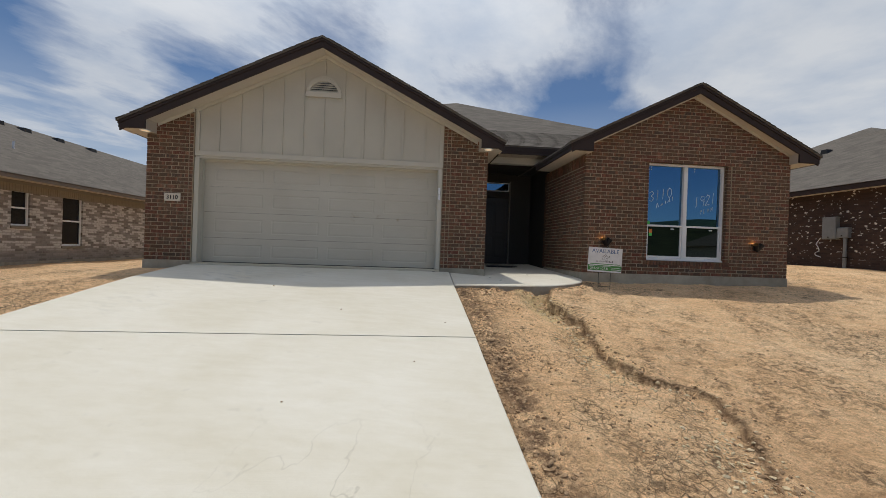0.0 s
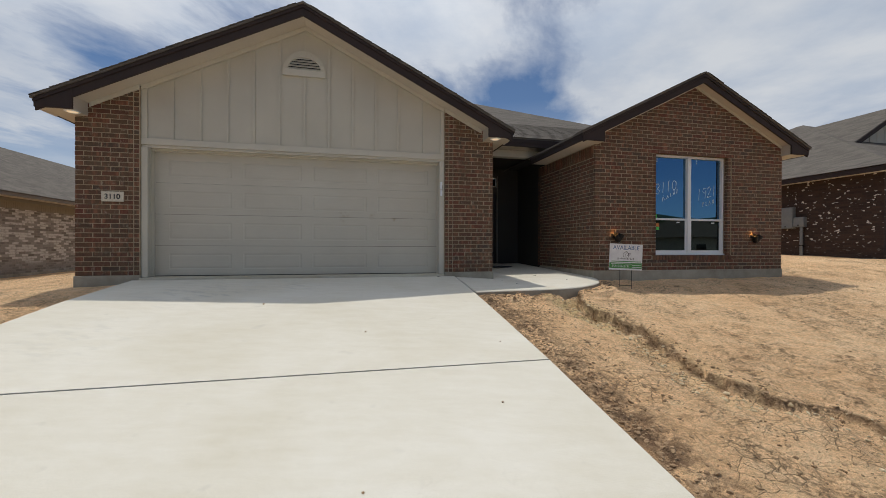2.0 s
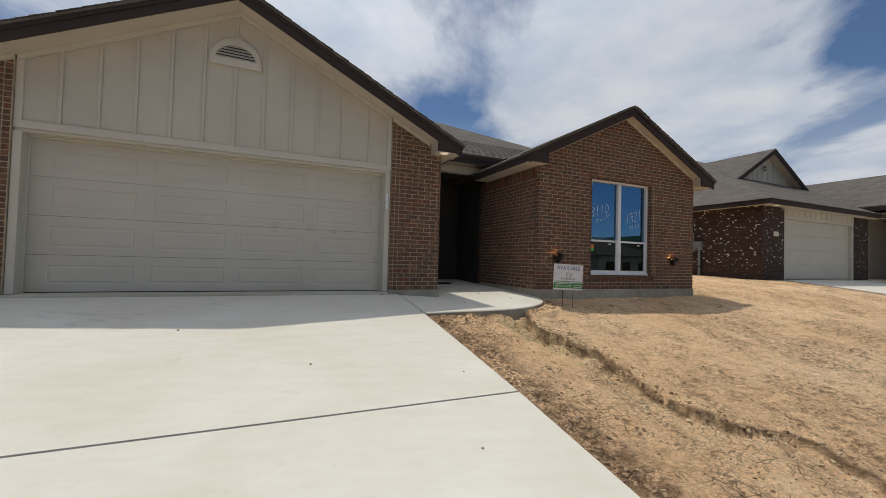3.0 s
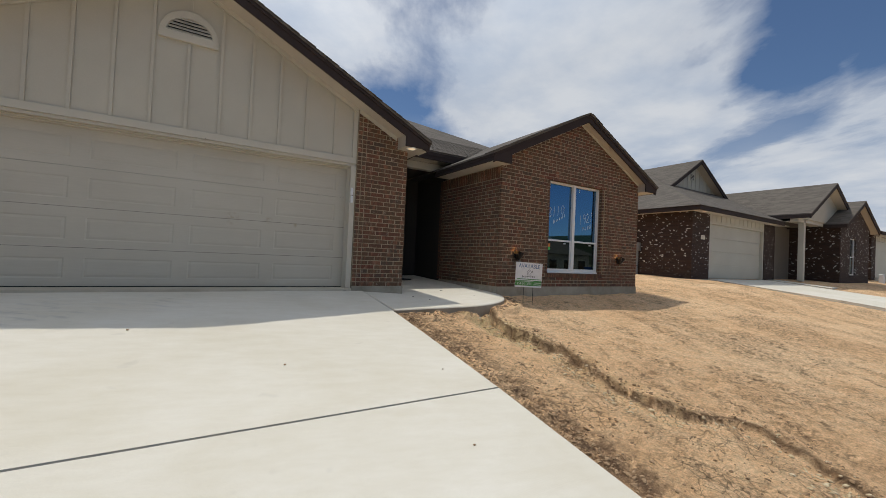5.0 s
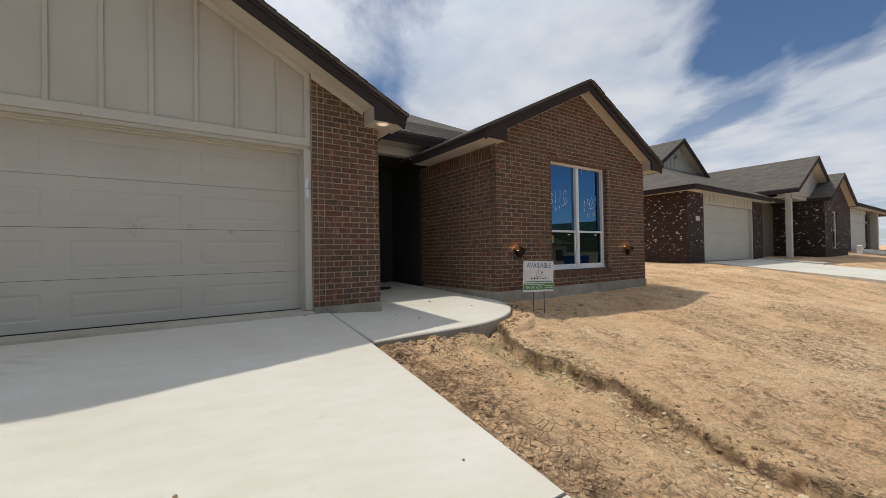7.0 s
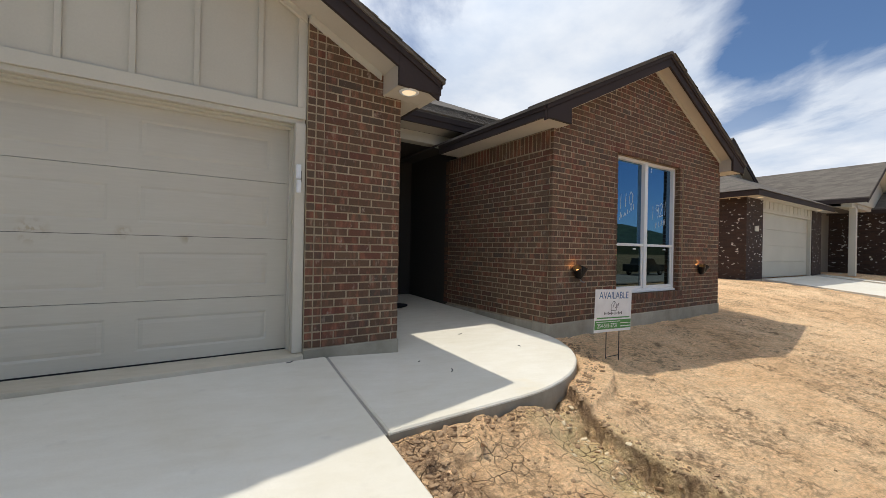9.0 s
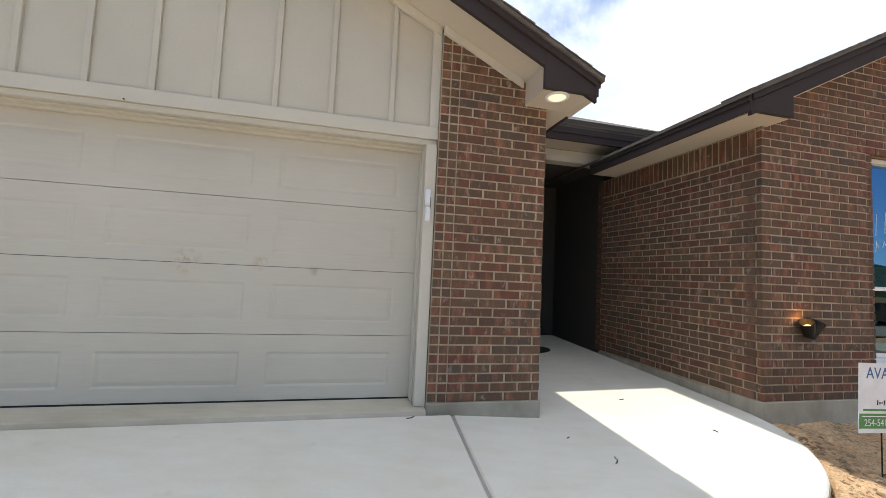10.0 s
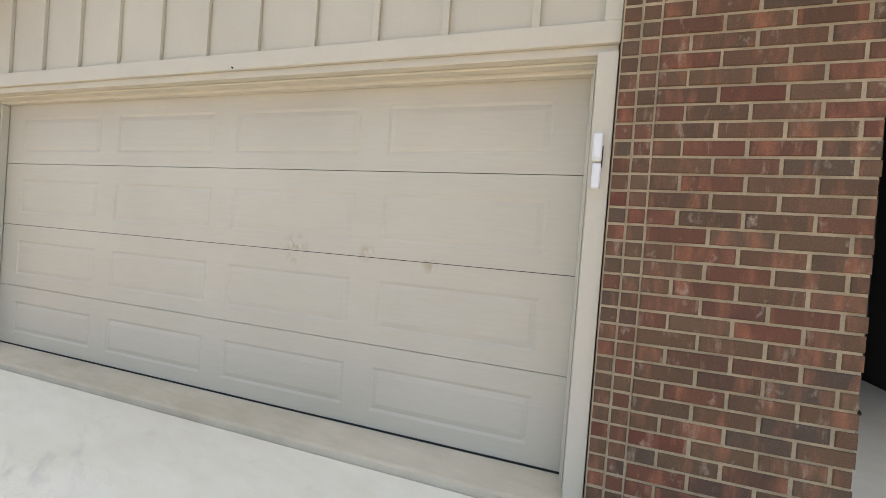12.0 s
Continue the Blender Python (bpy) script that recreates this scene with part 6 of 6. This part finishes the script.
for _ in range(420):       # heaped against the walk
    a = r_.uniform(0, 1)
    if a < 0.55:
        x, y = 1.2 + a * 2.4, 6.90 - abs(r_.gauss(0, 0.08))
    else:
        q = -math.pi / 2 + (a - 0.55) / 0.45 * 1.3
        k_ = 1.05 + abs(r_.gauss(0, 0.05))
        x, y = 2.25 + 1.72 * k_ * math.cos(q), 8.42 + 1.48 * k_ * math.sin(q)
    spots.append((x, y, 0.008 + 0.030 * r_.random() ** 4))
spots = [p for p in spots if not on_walk(p[0], p[1], 0.02) and p[0] > drive_right(p[1]) + 0.012]
lumps("earth_clods", M_CLOD, "scattered dry brown clods on bare earth", spots, 5)
stones = []
for _ in range(420):
    y = r_.uniform(2.2, 6.9)
    stones.append((interp(y, GULLY_UP) - 0.04 + r_.gauss(0, 0.10), y, 0.006 + 0.022 * r_.random() ** 2))
for _ in range(90):
    stones.append((2.5 + r_.gauss(0, 0.22), 2.45 + r_.gauss(0, 0.22), 0.008 + 0.02 * r_.random() ** 2))
for _ in range(80):
    stones.append((r_.uniform(1.5, 8), r_.uniform(2, 7), 0.004 + 0.010 * r_.random() ** 2))
stones = [p for p in stones if not on_walk(p[0], p[1], 0.03)]
lumps("gravel", M_STONE, "pale limestone chips along the wash-out", stones, 6)

# ---- over the road, seen in the window glass ----
n4 = thing("house", "beige house across the street with a grey roof", "house")
part("outer_wall", Geo().box(36, 45, -32, -22, -1.6, 1.7), M_SIDING, n4)
part("roof", Geo().solid([(35.4, -21.4, 1.7), (45.6, -21.4, 1.7), (45.6, -32.6, 1.7), (35.4, -32.6, 1.7), (39, -27, 4.3), (42, -27, 4.3)], [(0, 1, 5, 4), (1, 2, 5), (2, 3, 4, 5), (3, 0, 4), (0, 3, 2, 1)]), M_SHINGLE, n4)
for x in (37.2, 40.0, 42.8):
    part("window", Geo().box(x, x + 1.3, -22.0, -21.94, -0.6, 0.9), M_NEARGLASS, n4)
bin_ = thing("dumpster", "blue steel dumpster across the street", "dumpster", (39.0, -16, -1.4))
M_BLUE = material("blue_enamel", plain((0.02, 0.10, 0.38)), 0.4)
part("tub", Geo().prism([(-16.9, -1.35), (-15.1, -1.35), (-14.9, 0.1), (-17.1, 0.1)], "x", 38.0, 40.0), M_BLUE, bin_, bevel=0.02)
part("rim", Geo().box(37.95, 40.05, -17.15, -14.85, 0.1005, 0.18), M_BLUE, bin_, bevel=0.01)
M_CARPAINT = material("dark_green_car_paint", plain((0.012, 0.020, 0.018)), 0.25)
truck = thing("pickup_truck", "dark pickup truck parked across the street", "truck", (43, -12.6, -1.42))
part("body", Geo().prism([(40.2, -1.0), (45.9, -1.0), (45.9, -0.35), (45.5, -0.25), (43.9, -0.22), (43.3, 0.42), (41.9, 0.45), (41.6, -0.20), (40.2, -0.22)], "y", -13.5, -11.7), M_CARPAINT, truck, bevel=0.04)
part("side_windows", Geo().prism([(41.8, -0.18), (43.7, -0.18), (43.25, 0.34), (41.98, 0.36)], "y", -13.51, -11.69), M_NEARGLASS, truck)
for x in (41.2, 44.8):
    for y in (-13.45, -11.98):
        wheel = part("wheel", Geo().lathe([(0.30, 0), (0.38, 0.03), (0.38, 0.22), (0.30, 0.25)], (x, y, -1.04), "y", 24), M_RUBBER, truck)
        part("rim", Geo().lathe([(0.20, -0.004), (0.20, 0.254)], (x, y, -1.04), "y", 16), M_GREYBOX, wheel)

# ---- shingles along the rakes and over the entry ----
def shingle_piece(width, depth):
    """One tab lying on the slope: x along the eave, y up the slope."""
    v = [(0, 0, 0.010), (width, 0, 0.010), (width, depth, 0.002), (0, depth, 0.002), (0, 0, -0.004), (width, 0, -0.004), (width, depth, -0.004), (0, depth, -0.004)]
    me = bpy.data.meshes.new("shingle")
    me.from_pydata(v, [], [(0, 1, 2, 3), (0, 4, 5, 1), (1, 5, 6, 2), (3, 7, 4, 0), (2, 6, 7, 3)])
    me.materials.append(M_SHINGLE)
    return me


TABS = [shingle_piece(l, 0.15) for l in (0.30, 0.34, 0.27)]
r_ = random.Random(8)
ang = math.degrees(math.atan(PITCH))
for c, top, half, yf, roof_ in ((GC, GT, 3.78, 8.07, garage_roof), (WC, WT, 2.83, 7.94, wing_roof)):
    for d in (-1, 1):
        n_rows = int(half / math.cos(math.radians(ang)) / 0.142)
        for i in range(n_rows):
            run = half + 0.015 - (i + 1) * 0.142 * math.cos(math.radians(ang)) + 0.13
            x = c + d * run
            z = top - PITCH * run + 0.004
            ob = new("shingle", TABS[i % 3])
            ob.parent = roof_
            out = r_.uniform(-0.035, -0.022)
            if d > 0:
                ob.matrix_basis = Matrix.Translation((x, yf + out, z)) @ pose(0, 0, 0, 0, ang, 0) @ pose(0, 0, 0, 0, 0, 90)
            else:
                ob.matrix_basis = Matrix.Translation((x, yf + out + TABS[i % 3].vertices[1].co.x, z)) @ pose(0, 0, 0, 0, -ang, 0) @ pose(0, 0, 0, 0, 0, -90)
main_roof = bpy.data.objects["main_roof"]
for j in range(15):
    x = 1.2 + (0.17 if j % 2 else 0.0)
    while x < 7.0:
        me = TABS[r_.randrange(3)]
        y = 10.03 + j * 0.142 * math.cos(math.radians(ang))
        if abs(x - WC) > 2.83 or 4.19 - 0.5 * abs(x - WC) < 3.18 + 0.5 * (y - 10.05):
            ob = new("shingle", me)
            ob.parent = main_roof
            ob.matrix_basis = Matrix.Translation((x, y, 3.18 + PITCH * (y - 10.05) + 0.006)) @ pose(0, 0, 0, ang, 0, 0)
        x += me.vertices[1].co.x + 0.006

# ---- small fittings on the neighbours ----
def cable(name, label, pts, r):
    cu = bpy.data.curves.new(name, "CURVE")
    cu.dimensions, cu.bevel_depth, cu.bevel_resolution = "3D", r, 1
    sp = cu.splines.new("BEZIER")
    sp.bezier_points.add(len(pts) - 1)
    for bp, co in zip(sp.bezier_points, pts):
        bp.co, bp.handle_left_type, bp.handle_right_type = co, "AUTO", "AUTO"
    tmp = bpy.data.objects.new(name, cu)
    me = bpy.data.meshes.new_from_object(tmp)
    bpy.data.objects.remove(tmp)
    me.materials.append(M_WHITEP)
    return tagged(new(name, me), label, "cable")


cable("cable", "loose pale cable hanging beside the electrical panel", [(15.06, 13.05, 1.30), (15.04, 13.16, 1.08), (15.05, 13.08, 0.85), (15.03, 13.2, 0.72), (15.05, 13.0, 0.60)], 0.012)
cable("cable", "loose grey cable hanging on pale brick", [(-10.97, 10.50, 0.52), (-10.95, 10.56, 0.25), (-10.96, 10.47, 0.0), (-10.94, 10.62, -0.12)], 0.012)
tag = thing("house_number_plaque", "pale house number plaque on dark speckled brick", "house number", (15.9, 9.95, 1.8))
part("tablet", Geo().box(15.75, 16.05, 9.945, 9.969, 1.80, 1.97), M_PLAQUE, tag, bevel=0.006)
ped = thing("utility_pedestal", "small pale utility pedestal on bare earth", "utility box", (33.0, 8.3, 0.30))
part("housing", Geo().box(33.0 - 0.11, 33.0 + 0.11, 8.3 - 0.11, 8.3 + 0.11, 0.30 - 0.15, 0.30 + 0.40), M_WHITEP, ped, bevel=0.03)
part("cap", Geo().box(33.0 - 0.122, 33.0 + 0.122, 8.3 - 0.122, 8.3 + 0.122, 0.30 + 0.401, 0.30 + 0.46), M_WHITEP, ped, bevel=0.03)

# ---- bricks of the house ----
rp = BrickField(facing_front(8.45), 11)
rp.lay(1.095, 1.897, 0.045, 3.2, lines=(RAKE_R,))
rp.build(right_pier, lambda u, v: True)
for x0, x1, y, s in ((1.016, 1.095, 8.456, 21), (0.936, 1.016, 8.462, 22)):
    BrickField(facing_front(y), s).lay(x0, x1, 0.045, 3.2, lines=(RAKE_R,), header=True).build(right_pier, lambda u, v: True)
lp = BrickField(facing_front(8.45), 12)
lp.lay(-5.066, -4.335, 0.045, 3.2, lines=(RAKE_L,))
lp.build(left_pier, lambda u, v: v < 2.6)
for x0, x1, y, s in ((-4.335, -4.255, 8.456, 23), (-4.255, -4.172, 8.462, 24)):
    BrickField(facing_front(y), s).lay(x0, x1, 0.045, 3.2, lines=(RAKE_L,), header=True).build(left_pier, lambda u, v: False)
BrickField(facing_right(1.90), 13).lay(8.505, 10.6, 0.035, 2.53).build(right_pier, lambda u, v: False)
BrickField(facing_left(-5.07), 14).lay(-12.0, -8.505, 0.045, 2.53).build(left_pier, lambda u, v: False)
wf_ = BrickField(facing_front(8.19), 15)
wf_.lay(3.974, 8.746, 0.055, 4.0, holes=((5.330, 7.340, 0.27, 2.52),), lines=(WRAKE_R, WRAKE_L))
wf_.build(wing_front, lambda u, v: u < 5.36 and v < 2.2)
for x0, x1, s in ((5.330, 5.427, 25), (7.253, 7.350, 26)):
    BrickField(facing_front(8.204), s).lay(x0, x1, 0.36, 2.505, header=True).build(wing_front, lambda u, v: True)
BrickField(facing_left(7.2525), 27).lay(-8.285, -8.200, 0.36, 2.505, header=True).build(wing_front, lambda u, v: True)
BrickField(facing_right(5.4175), 28).lay(8.200, 8.285, 0.36, 2.505, header=True).build(wing_front, lambda u, v: True)
for i in range(26):
    x = 5.337 + i * 0.0775
    ob = new("brick", brick_mesh(0.067, 0.092))
    ob.parent = wing_front
    ob.matrix_basis = Matrix.Translation((x, 8.182, 0.266))
ws = BrickField(facing_left(3.97), 17)
ws.lay(-8.243 - 10 * LONG, -8.243, 0.055, 2.355)
ws.build(wing_side, lambda u, v: u > -9.9)
BrickField(facing_left(3.968), 18).lay(-8.243 - 32 * COURSE, -8.243, 2.356, 2.595, soldier=True).build(wing_side, lambda u, v: True)
